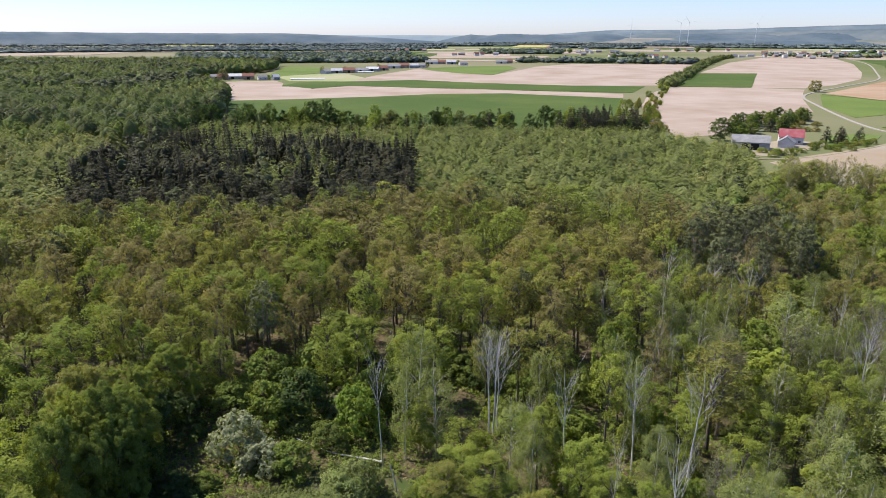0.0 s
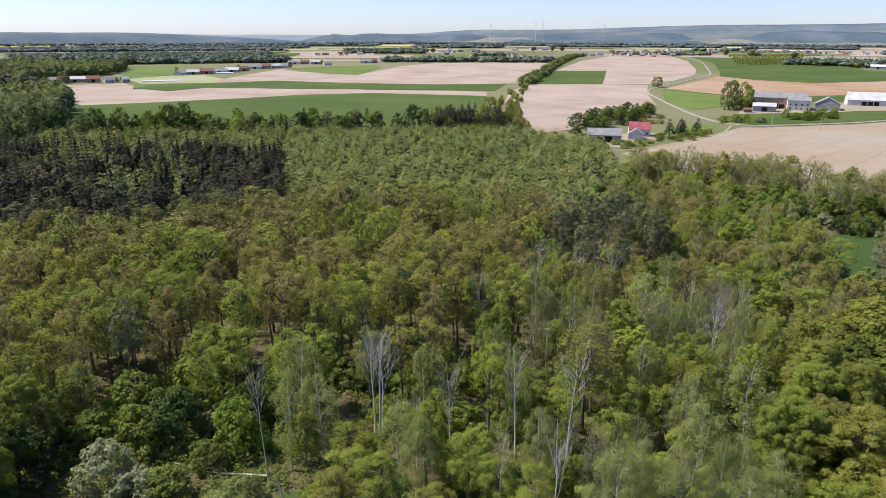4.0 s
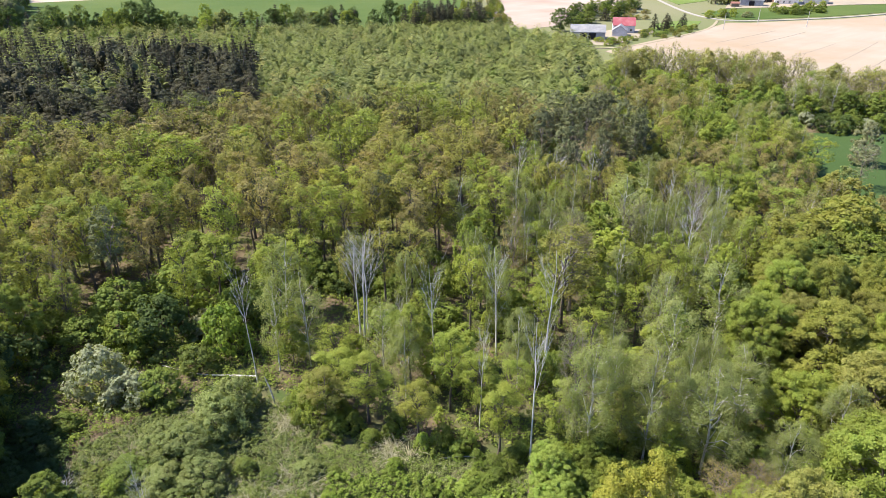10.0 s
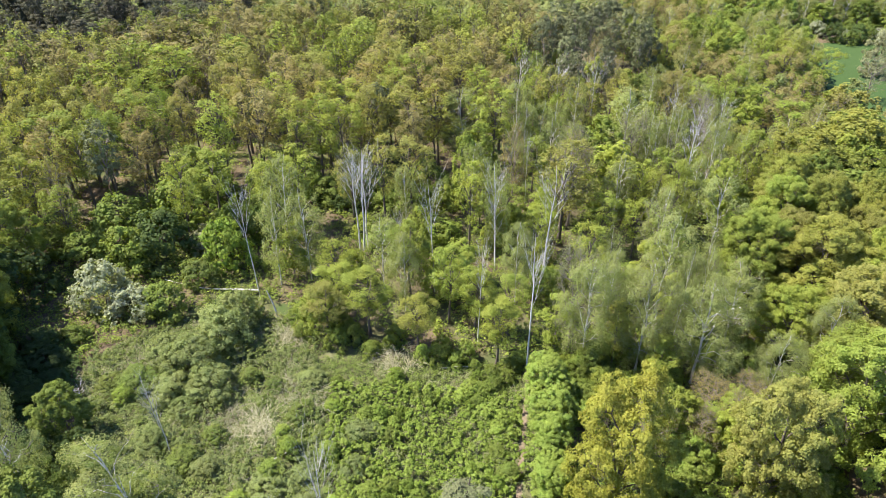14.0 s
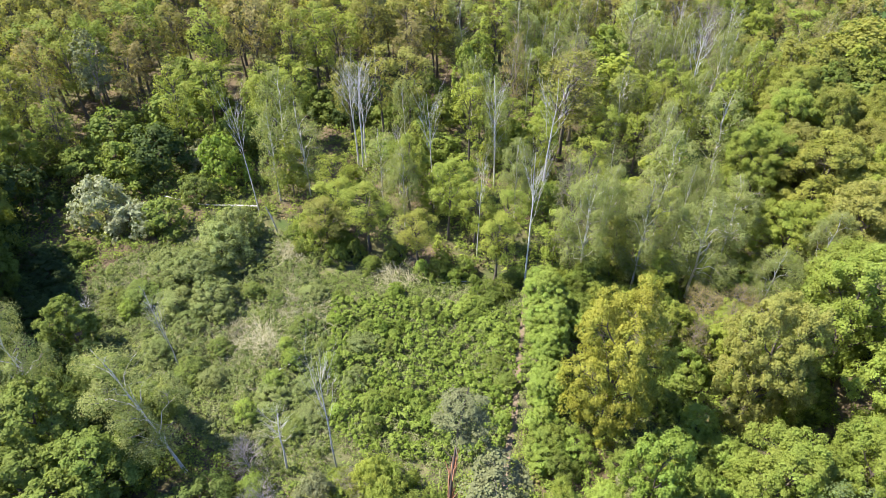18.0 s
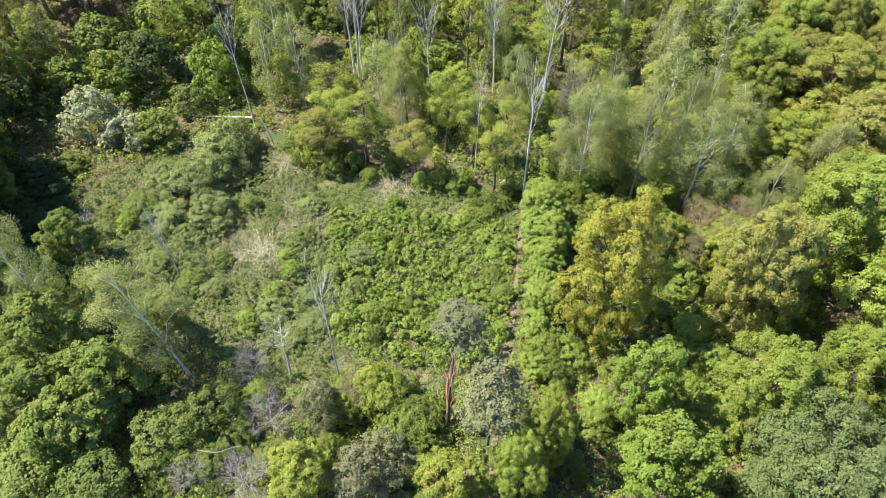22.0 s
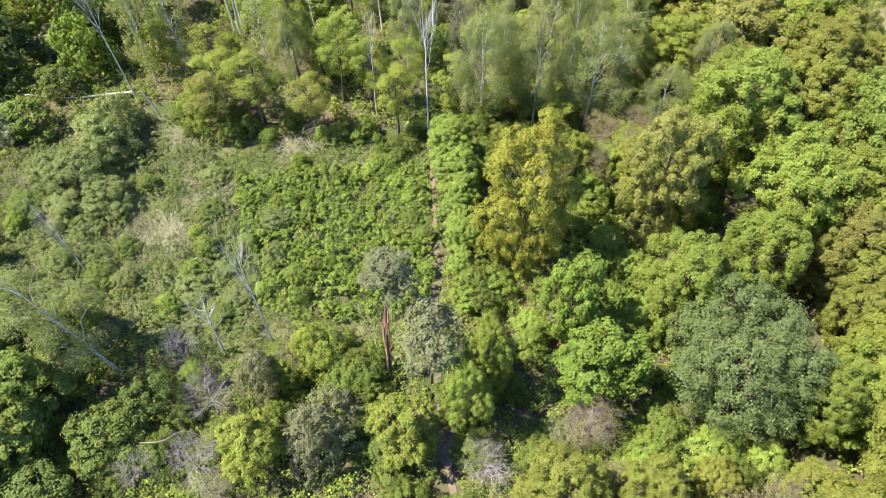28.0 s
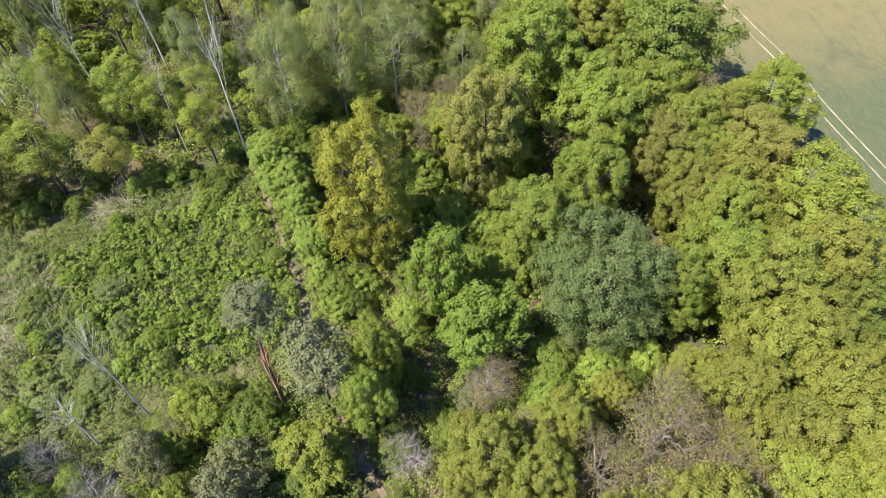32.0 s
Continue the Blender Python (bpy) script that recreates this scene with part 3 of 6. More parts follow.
# ---- trees ----
def tube(path, radii, sides):
    """A tapered tube along a path: verts and quads."""
    path = np.asarray(path, float)
    d = np.gradient(path, axis=0)
    d /= np.linalg.norm(d, axis=1)[:, None] + 1e-9
    ref = np.where(np.abs(d[:, 2:3]) > 0.9, np.array([[1.0, 0, 0]]), np.array([[0, 0, 1.0]]))
    u = np.cross(d, ref)
    u /= np.linalg.norm(u, axis=1)[:, None] + 1e-9
    w = np.cross(d, u)
    a = np.arange(sides) * 2 * np.pi / sides
    v = path[:, None, :] + np.asarray(radii)[:, None, None] * (np.cos(a)[None, :, None] * u[:, None, :] + np.sin(a)[None, :, None] * w[:, None, :])
    n = len(path)
    i, j = np.meshgrid(np.arange(n - 1), np.arange(sides), indexing="ij")
    k = (j + 1) % sides
    f = np.stack([i * sides + j, i * sides + k, (i + 1) * sides + k, (i + 1) * sides + j], -1).reshape(-1, 4)
    return v.reshape(-1, 3), f


def joined(pieces):
    vs, fs, o = [], [], 0
    for v, f in pieces:
        vs.append(v)
        fs.append(f + o)
        o += len(v)
    return np.concatenate(vs), np.concatenate(fs)


def leaves(rng, centres, per, sigma, size, heart, up=0.45, out=0.45, flat=0.8, droop=0.0, slim=1.0, rough=0.45, face=0.4):
    """Small ragged leaf sprays on the outside of small tufts round the centres."""
    c = np.repeat(np.asarray(centres, float), per, axis=0)
    n = len(c)
    swell = np.repeat(rng.uniform(0.65, 1.35, len(centres)), per)
    heart = np.asarray(heart, float)
    if heart.ndim == 2:
        heart = np.repeat(heart, per, axis=0)
    away = c - heart
    away /= np.linalg.norm(away, axis=1)[:, None] + 1e-6
    q = rng.normal(0, 1, (n, 3)) + face * away + np.array([0, 0, 0.35])
    q /= np.linalg.norm(q, axis=1)[:, None] + 1e-6
    off = q * (1.45 * sigma * swell * rng.uniform(0.45, 1.15, n))[:, None] * np.array([1, 1, flat])
    if droop:
        off[:, 2] -= np.abs(rng.normal(0, droop, n))
    p = c + off
    o = p - heart
    o /= np.linalg.norm(o, axis=1)[:, None] + 1e-6
    nor = out * o + 0.6 * q + np.array([0, 0, up]) + rng.normal(0, rough, (n, 3))
    nor /= np.linalg.norm(nor, axis=1)[:, None] + 1e-6
    t = np.cross(nor, rng.normal(0, 1, (n, 3)))
    t /= np.linalg.norm(t, axis=1)[:, None] + 1e-6
    b = np.cross(nor, t)
    s = (size * rng.uniform(0.6, 1.3, n))[:, None]
    j = rng.uniform(0.55, 1.1, (n, 4, 1)) * 0.5
    bs = b * s * slim
    v = np.stack([p - t * s * j[:, 0] - bs * 0.2, p + bs * j[:, 1] - t * s * 0.15, p + t * s * j[:, 2] + bs * 0.2, p - bs * j[:, 3] + t * s * 0.1], 1).reshape(-1, 3)
    return v, np.arange(4 * n).reshape(n, 4)


# height, radius, crown base, outline, boughs, bark, tufts and leaves a tuft from near to far, leaf size
KINDS = {
    "open_oak": dict(h=14, r=5, base=0.10, shape="dome", boughs=13, bark="oak", n=(400, 260, 90, 20), per=(145, 58, 6, 5), size=(0.185, 0.315, 0.6, 1.3), sig=0.40, trunk=0.026, core=(0.8, 0.95)),
    "maple": dict(h=10, r=3.2, base=0.08, shape="dome", boughs=9, bark="oak", n=(220, 150, 60, 20), per=(90, 36, 6, 5), size=(0.195, 0.33, 0.48, 1.0), sig=0.30, trunk=0.022, core=(0.72, 0.95)),
    "willow": dict(h=13, r=6, base=0.05, shape="dome", boughs=22, bark="oak", n=(850, 260, 30, 12), per=(80, 40, 6, 4), size=(0.165, 0.36, 1.3, 2.2), sig=0.38, trunk=0.03, core=(0.8, 0.86), droop=0.35),
    "forest_oak": dict(h=19, r=3.4, base=0.40, shape="vase", boughs=13, bark="oak", n=(190, 140, 26, 12), per=(44, 24, 5, 3), size=(0.20, 0.28, 0.9, 1.6), sig=0.46, trunk=0.014, core=(0.6, 0.8)),
    "bare_oak": dict(h=11, r=3.5, base=0.2, shape="dome", boughs=12, bark="twig", n=(260, 150, 18, 10), per=(14, 12, 5, 4), size=(0.14, 0.24, 0.8, 1.4), sig=0.42, trunk=0.024),
    "dead_tree": dict(h=6, r=2.4, base=0.12, shape="dome", boughs=10, bark="pale_twig", n=(200, 120, 18, 10), per=(1, 1, 1, 1), size=(0.06, 0.1, 0.2, 0.2), sig=0.3, trunk=0.018),
    "birch": dict(h=18, r=3.0, base=0.22, shape="dome", boughs=16, bark="birch", n=(240, 150, 28, 12), per=(80, 34, 5, 3), size=(0.12, 0.21, 0.8, 1.5), sig=0.36, trunk=0.0066, droop=0.6, flat=1.3, core=(0.6, 0.8)),
    "dead_birch": dict(h=18, r=1.6, base=0.5, shape="vase", bark="dead", n=(26, 26, 6, 6), per=(0, 0, 0, 0), size=(0.2, 0.2, 0.2, 0.2), sig=0.3, trunk=0.0066),
    "pine": dict(h=17, r=2.9, base=0.50, shape="dome", boughs=10, bark="pine", n=(130, 90, 34, 10), per=(60, 40, 6, 4), size=(0.22, 0.30, 0.62, 1.5), sig=0.42, trunk=0.011, flat=0.6, core=(0.55, 0.8)),
    "spruce": dict(h=17, r=2.6, base=0.06, shape="cone", bark="spruce", n=(260, 260, 130, 18), per=(20, 18, 6, 3), size=(0.32, 0.34, 0.5, 1.6), sig=0.28, trunk=0.012, droop=0.15, core=(0.5, 0.8), flat=0.4),
    "young": dict(h=11, r=1.9, base=0.12, shape="dome", boughs=6, bark="twig", n=(90, 80, 36, 8), per=(44, 32, 8, 4), size=(0.20, 0.27, 0.40, 1.4), sig=0.36, trunk=0.009, core=(0.66, 0.85)),
    "crown_mass": dict(h=12, r=8, base=0.02, shape="dome", bark="oak", n=(9, 9, 9, 9), per=(4, 4, 4, 4), size=(3.0, 3.0, 3.0, 3.0), sig=0.6, trunk=0.01, core=(0.85, 0.85)),
    "shrub": dict(h=5, r=3.5, base=0.02, shape="mound", boughs=9, bark="oak", n=(170, 120, 26, 12), per=(64, 34, 6, 3), size=(0.185, 0.30, 0.9, 1.5), sig=0.32, trunk=0.014, core=(0.8, 0.86)),
}


def outline(shape, u):
    if shape == "cone":
        return (1 - u) ** 0.68 * 0.98 + 0.02
    if shape == "mound":
        return np.sqrt(np.clip(1 - u ** 2, 0, 1))
    if shape == "vase":
        return np.clip(np.sin(np.pi * np.clip(0.1 + 0.86 * u, 0, 1) ** 1.25), 0, 1) ** 0.75
    return np.sqrt(np.clip(1 - (2 * u - 0.92) ** 2 / 1.18, 0.02, 1))


def bare_birch(rng, h, r, r0, lod):
    """A leafless birch: a bent stem and steep side shoots that fork into fine upright twigs."""
    z = np.linspace(0, h, 9)
    bend = np.cumsum(rng.normal(0, 0.010 * h, (9, 2)), axis=0) * np.linspace(0, 1, 9)[:, None]
    stem = np.column_stack([bend, z])
    trunk = tube(stem, r0 * (1 - 0.88 * (z / h)), 7 if lod == 0 else 5)
    shoots = []
    for k in range(10):
        z0 = h * rng.uniform(0.42, 0.88)
        st = np.array([np.interp(z0, z, stem[:, 0]), np.interp(z0, z, stem[:, 1]), z0])
        a = rng.uniform(0, 6.28)
        reach = r * rng.uniform(0.5, 1.1)
        rise = (h - z0) * rng.uniform(0.55, 1.0)
        t = np.linspace(0, 1, 5)
        line = st + np.column_stack([np.cos(a) * reach * t ** 0.7, np.sin(a) * reach * t ** 0.7, rise * t ** 1.25]) + rng.normal(0, 0.05, (5, 3)) * t[:, None]
        w = r0 * rng.uniform(0.12, 0.24)
        v, f = tube(line, w * (1 - 0.8 * t), 4)
        v, f = list(v), [tuple(q) for q in f]
        for q in range(13):
            ring = int(rng.integers(1, 5))
            p = line[ring]
            b = a + rng.normal(0, 1.0)
            ln = rise * rng.uniform(0.2, 0.45) + 0.3
            last = [4 * ring + m for m in range(3)]
            for along, out, thick in ((0.5, 0.26, 0.26), (1.0, 0.45, 0.09)):
                mid = p + np.array([math.cos(b) * ln * out, math.sin(b) * ln * out, ln * along])
                ends = [len(v) + m for m in range(3)]
                v += [mid + w * thick * np.array([math.cos(2.094 * m), math.sin(2.094 * m), 0]) for m in range(3)]
                f += [(last[m], last[(m + 1) % 3], ends[(m + 1) % 3], ends[m]) for m in range(3)]
                last = ends
        shoots.append((np.array(v), np.array(f)))
    return trunk, shoots


def bough_tufts(rng, s, n):
    """Tufts of leaves on the outside of the boughs of a crown: boughs, tufts, and each tuft's own bough."""
    h, r, base = s["h"], s["r"], s["base"] * s["h"]
    nb = s["boughs"]
    u = (np.arange(nb) + rng.uniform(0.2, 0.8, nb)) / nb
    u = 0.06 + 0.80 * u
    th = np.arange(nb) * 2.39996 + rng.uniform(0, 6) + rng.normal(0, 0.3, nb)
    rb = r * rng.uniform(0.40, 0.56, nb) * (0.66 if s["shape"] == "vase" else 0.8 if nb > 15 else 1.0)
    reach = np.maximum(outline(s["shape"], u) * r * rng.uniform(0.92, 1.12, nb) - rb, 0.0)
    reach[-1] *= 0.4
    tall = 1.7 if s["shape"] == "vase" else 0.9 * min(1.3, (h - base) / (2 * r)) + 0.15
    b = np.stack([reach * np.cos(th), reach * np.sin(th), base + u * (h - base)], 1)
    b[:, 2] = np.clip(b[:, 2], base + rb * 0.5, h - rb * tall * 0.95)
    pick = rng.choice(nb, 5 * n, p=rb ** 2 / (rb ** 2).sum())
    q = rng.normal(0, 1, (5 * n, 3))
    out = b[pick] - np.array([0, 0, base + 0.35 * (h - base)])
    out /= np.linalg.norm(out, axis=1)[:, None] + 1e-6
    q = q / (np.linalg.norm(q, axis=1)[:, None] + 1e-6) + 0.45 * out + np.array([0, 0, 0.22])
    q /= np.linalg.norm(q, axis=1)[:, None] + 1e-6
    c = b[pick] + q * (rb[pick] * np.sqrt(rng.uniform(0.32, 1.2, 5 * n)))[:, None] * np.array([1, 1, tall])
    d = (c[:, None, :] - b[None]) / np.array([1, 1, tall])
    depth = np.linalg.norm(d, axis=2) / rb[None]
    depth[np.arange(5 * n), pick] = 9
    keep = np.flatnonzero((depth.min(1) > 0.62) & (c[:, 2] > 0.3 * base + 0.15))[:n]
    return b, c[keep], pick[keep]


MODELS = {}
LEAFLESS = ("bare_oak", "dead_tree")


def model(kind, seed, lod):
    """Trunk, branches and crown of one tree, as arrays; lod 0 is the finest."""
    key = (kind, seed, lod)
    if key in MODELS:
        return MODELS[key]
    s = KINDS[kind]
    rng = np.random.default_rng(abs(hash((len(kind), ord(kind[0]), ord(kind[-1]), seed))) % 99991)
    h, r, base = s["h"], s["r"], s["base"] * s["h"]
    n = s["n"][lod]
    if kind == "dead_birch":
        MODELS[key] = (*bare_birch(rng, h, r, s["trunk"] * h, lod), None)
        return MODELS[key]
    p1, p2 = rng.uniform(0, 6, 2)

    def lobes(th, u):
        return 1 + 0.22 * np.sin(3 * th + p1 + 4 * u) + 0.14 * np.sin(5 * th + p2 - 7 * u)

    branchy = lod < 2 and "boughs" in s
    if branchy:
        boughs, c, owner = bough_tufts(rng, s, n)
        heart = boughs[owner]
    else:
        grid = np.linspace(0, 1, 200)
        weight = np.cumsum(outline(s["shape"], grid) * (1 + 0.9 * np.clip((grid - 0.55) / 0.3, 0, 1)) + 0.12)
        u = np.interp((np.arange(n) + rng.uniform(0, 1, n)) / n, weight / weight[-1], grid)
        if s["shape"] == "cone":
            u = 1 - rng.uniform(0, 1, n) ** 0.62
            u = (np.floor(u * 15) + rng.uniform(0, 0.35, n)) / 15
        th = np.arange(n) * 2.39996 + rng.normal(0, 0.25, n) if s["shape"] != "cone" else rng.uniform(0, 2 * np.pi, n)
        inner = 0.6 * np.clip(1 - (u - 0.5) / 0.4, 0, 1)
        rad = outline(s["shape"], u) * r * lobes(th, u) * (inner + (1 - inner) * np.sqrt(rng.uniform(0, 1, n)))
        c = np.stack([rad * np.cos(th), rad * np.sin(th), base + u * (h - base) * 0.96], 1)
        if s["shape"] == "cone":
            c[:, 2] -= rad * 0.18
        heart = np.array([0, 0, base + (h - base) * 0.42])
    lean = rng.normal(0, 0.02 * h, 2)
    c[:, :2] += lean * (c[:, 2:3] / h) ** 2
    # trunk
    top = h * (0.95 if s["shape"] == "cone" or kind == "birch" else 0.74 if s["shape"] == "vase" else 0.6)
    if s["shape"] == "mound":
        top = h * 0.35
    zt = np.linspace(0, top, 7)
    wav = rng.normal(0, 0.012 * h, (7, 2)) * (np.linspace(0, 1, 7)[:, None])
    tp = np.column_stack([lean[0] * (zt / h) ** 2 + wav[:, 0], lean[1] * (zt / h) ** 2 + wav[:, 1], zt])
    r0 = s["trunk"] * h
    tr = r0 * (1 - 0.82 * (zt / top) ** 0.9) * np.where(zt < 0.3, 1.25, 1.0)
    trunk = tube(tp, np.maximum(tr, 0.012), (8, 6, 3, 3)[lod])
    # limbs to the boughs and twigs to the tufts
    br = []
    pool = [tp[2:]]
    if lod < 2:
        for end in boughs if branchy else ():
            z0 = float(np.clip(end[2] - np.hypot(end[0], end[1]) * rng.uniform(0.7, 1.3) - 0.06 * h, 0.5 * base + 0.12 * h * (s["shape"] != "mound"), top * 0.97))
            st = np.array([np.interp(z0, zt, tp[:, 0]), np.interp(z0, zt, tp[:, 1]), z0])
            t = np.linspace(0, 1, 5)[:, None]
            mid = st + (end - st) * t + np.array([0, 0, 1]) * (np.sin(np.pi * t) * 0.06 * rng.uniform(-0.2, 1.0) * h) + rng.normal(0, 0.012 * h, (5, 3)) * np.sin(np.pi * t)
            rr = r0 * rng.uniform(0.28, 0.5) * (1 - 0.8 * t[:, 0])
            br.append(tube(mid, np.maximum(rr, 0.014), 5 if lod == 0 else 4))
            pool.append(mid)
        pool = np.concatenate(pool)
        for a in range(0, n if not branchy else len(c), 1 if kind in LEAFLESS else 2 if lod == 0 else 3):
            end = c[a]
            dd = np.linalg.norm(pool - end, axis=1) + 2.0 * np.maximum(pool[:, 2] - end[2] + 0.2, 0)
            st = pool[int(np.argmin(dd))]
            w = 0.020 * (h / 14) ** 0.5 * (1.0 if lod == 0 else 1.4)
            fork = st + (end - st) * 0.5 + rng.normal(0, 0.05 * np.linalg.norm(end - st), 3)
            br.append(tube(np.stack([st, fork, end]), [w, w * 0.7, w * 0.3], 3))
            if kind in LEAFLESS:
                for _ in range(4 if lod == 0 else 2):
                    tip = end + rng.normal(0, 0.32, 3) + 0.4 * (end - fork) / (np.linalg.norm(end - fork) + 0.1) + np.array([0, 0, 0.2])
                    br.append(tube(np.stack([fork + (end - fork) * rng.uniform(0.2, 1.0), tip]), [w * 0.5, w * 0.2], 3))
    branches = joined(br) if br else None
    crown = leaves(rng, c, s["per"][lod], s["sig"] * (1.0, 1.1, 1.5, 2.0)[lod], s["size"][lod], heart, droop=s.get("droop", 0.0),
                   up=0.45 if s["shape"] != "cone" else 0.35, flat=s.get("flat", 0.85), face=0.7 if branchy else 0.3 if lod < 2 else 1.1, rough=(0.42, 0.42, 0.22, 0.22)[lod], out=0.55 if lod < 2 else 0.8)
    if s["shape"] == "mound":
        crown[0][:, 2] = np.maximum(crown[0][:, 2], 0.05)
    if lod > 1 and s.get("core"):
        core = s["core"][lod - 2]
        rings, segs = ((6, 7), (4, 5))[lod - 2]
        cu, ct = np.meshgrid(np.linspace(0.03, 0.93, rings), np.arange(segs) * 2 * np.pi / segs, indexing="ij")
        cr = outline(s["shape"], cu) * r * lobes(ct, cu) * core * rng.uniform(0.84, 1.12, cu.shape)
        cr[-1] *= 0.15
        cr[0] *= 0.5
        cz = cu * 0.92 if s["shape"] == "cone" else 0.36 + (cu - 0.36) * min(0.94, core + 0.16)
        cv = np.stack([cr * np.cos(ct), cr * np.sin(ct), base + cz * (h - base) * 0.94 - (cr * 0.18 if s["shape"] == "cone" else 0)], -1)
        cv[..., :2] += lean * (cv[..., 2:3] / h) ** 2
        i, j = np.meshgrid(np.arange(rings - 1), np.arange(segs), indexing="ij")
        k = (j + 1) % segs
        hull = (cv.reshape(-1, 3), np.stack([i * segs + j, i * segs + k, (i + 1) * segs + k, (i + 1) * segs + j], -1).reshape(-1, 4))
        crown = joined([hull, crown])
    MODELS[key] = (trunk, branches, crown)
    return MODELS[key]


MESHES = {}
BOUGHS = {}  # the side branches of a leafless birch, each a mesh of its own


def meshes(kind, seed, lod):
    """The trunk with its limbs as one mesh, and the crown."""
    key = (kind, seed, lod)
    if key not in MESHES:
        trunk, branches, crown = model(kind, seed, lod)
        s = KINDS[kind]
        if kind == "dead_birch":
            BOUGHS[key] = [mesh_from("branch", *b, BARK["dead"]) for b in branches]
            branches = None
        wood = joined([trunk, branches]) if branches else trunk
        me = mesh_from("trunk", *wood, BARK[s["bark"]])
        me.polygons.foreach_set("use_smooth", np.ones(len(me.polygons), dtype=bool))
        if branches and kind == "spruce":
            me.materials.append(BARK["spruce"])
        if branches and kind in ("birch", "pine"):
            me.materials.append(BARK["birch_twig"])
            idx = np.ones(len(me.polygons), dtype=np.int32)
            idx[: len(trunk[1])] = 0
            if kind == "birch":
                idx[len(trunk[1]): len(trunk[1]) + s["boughs"] * (20 if lod == 0 else 16)] = 0
            me.polygons.foreach_set("material_index", idx)
        top = mesh_from("crown", *crown, FOLIAGE["needle" if kind in ("pine", "spruce") else "leaf"]) if crown else None
        MESHES[key] = (me, top)
    return MESHES[key]


NOUN = {"open_oak": "oak_tree", "forest_oak": "oak_tree", "bare_oak": "bare_tree", "dead_tree": "dead_tree", "maple": "maple_tree", "willow": "willow_tree", "birch": "birch_tree", "dead_birch": "dead_birch",
        "pine": "pine_tree", "spruce": "spruce_tree", "young": "alder_tree", "shrub": "shrub"}
TINT_WORD = {"amber": "amber-yellow budding", "golden": "golden-yellow young", "lime": "yellow-green young", "bright": "bright green", "fresh": "fresh light green", "green": "deep green", "olive": "olive-brown budding",
             "brown": "brownish budding", "grey": "grey-green", "pale": "pale green", "dark": "dark green", "white": "white-blossoming", "birch": "thin drooping green",
             "young": "light green", "alder": "dull green", "willow": "dull grey-green", "sallow": "dull deep green", "deep": "deep dark green", "pine": "grey-green needled", "spruce": "dark needled", "far": "dull dark green"}
BUILD = {"open_oak": "oak with a broad rounded crown", "forest_oak": "oak with a tall dark trunk", "bare_oak": "tree with bare grey twigs", "dead_tree": "leafless dead tree with pale tangled twigs", "maple": "maple with a dense round crown",
         "willow": "willow with a wide dense crown", "birch": "birch with a white trunk", "dead_birch": "bleached leafless birch with forked upright branches",
         "pine": "pine with a reddish trunk", "spruce": "spruce with a pointed crown", "young": "alder with a slender crown", "shrub": "shrub with many stems"}
BUSH = {"pale": "bramble_bush", "willow": "willow_bush", "grey": "willow_bush", "white": "blossom_bush", "fresh": "elder_bush", "lime": "elder_bush", "birch": "willow_bush"}
TAKEN = []
seeds = {}


def leaf_colour(tint):
    """The colour of one tree's leaves, between the two of its kind and lighter or darker by chance."""
    f, v = random.random(), random.uniform(1.10, 1.40)
    return (*(v * (a + (b - a) * f) + d for a, b, d in zip(TINT[tint][1], TINT[tint][2], (0.010, 0.005, 0.010))), 1.0)


def plant(kind, x, y, h, r, tint, lod=None, seed=None, lean=(0, 0)):
    """One tree as a thing of its own: trunk, branches and crown under an empty at its foot."""
    d = math.hypot(x, y)
    if lod is None:
        lod = 0 if d < {"shrub": 82, "open_oak": 112}.get(kind, 78) else 1
    if seed is None:
        seeds[kind] = seeds.get(kind, 0) + 1
        seed = seeds[kind] % (5 if lod == 0 else 4)
    s = KINDS[kind]
    parts = meshes(kind, seed, lod)
    noun = BUSH.get(tint, "shrub") if kind == "shrub" else NOUN[kind]
    ob = new(noun)
    ob.empty_display_size = 0.5
    ob.matrix_basis = Matrix.LocRotScale((x, y, 0.02), Euler((lean[0], lean[1], 0)).to_quaternion() @ Euler((0, 0, random.uniform(0, 6.28))).to_quaternion(), (r / s["r"], r / s["r"], h / s["h"]))
    word = "" if kind in ("dead_birch", "dead_tree") else TINT_WORD[tint] + " "
    size = "tall " if h > 16 and kind not in ("birch", "dead_birch") else "small " if h < 4 else ""
    tagged(ob, (size + word + BUILD[kind]).strip(), noun.split("_")[-1] if kind not in ("dead_birch", "dead_tree") else "dead tree",
           group="shrubs" if kind == "shrub" else "trees of the wood")
    for name, me in zip(("trunk", "crown"), parts):
        if me:
            p = part(name, me, ob)
            if name == "crown":
                p.color = leaf_colour(tint)
    for me in BOUGHS.get((kind, seed, lod), ()):
        part("branch", me, ob)
    TAKEN.append((x, y, r))
    return ob


def plant_all(kind, rows):
    for x, y, h, r, tint in rows:
        plant(kind, x, y, h, r, tint)


def free(x, y, gap, reach=0.8):
    return all((x - a) ** 2 + (y - b) ** 2 > (gap + reach * c) ** 2 for a, b, c in TAKEN)


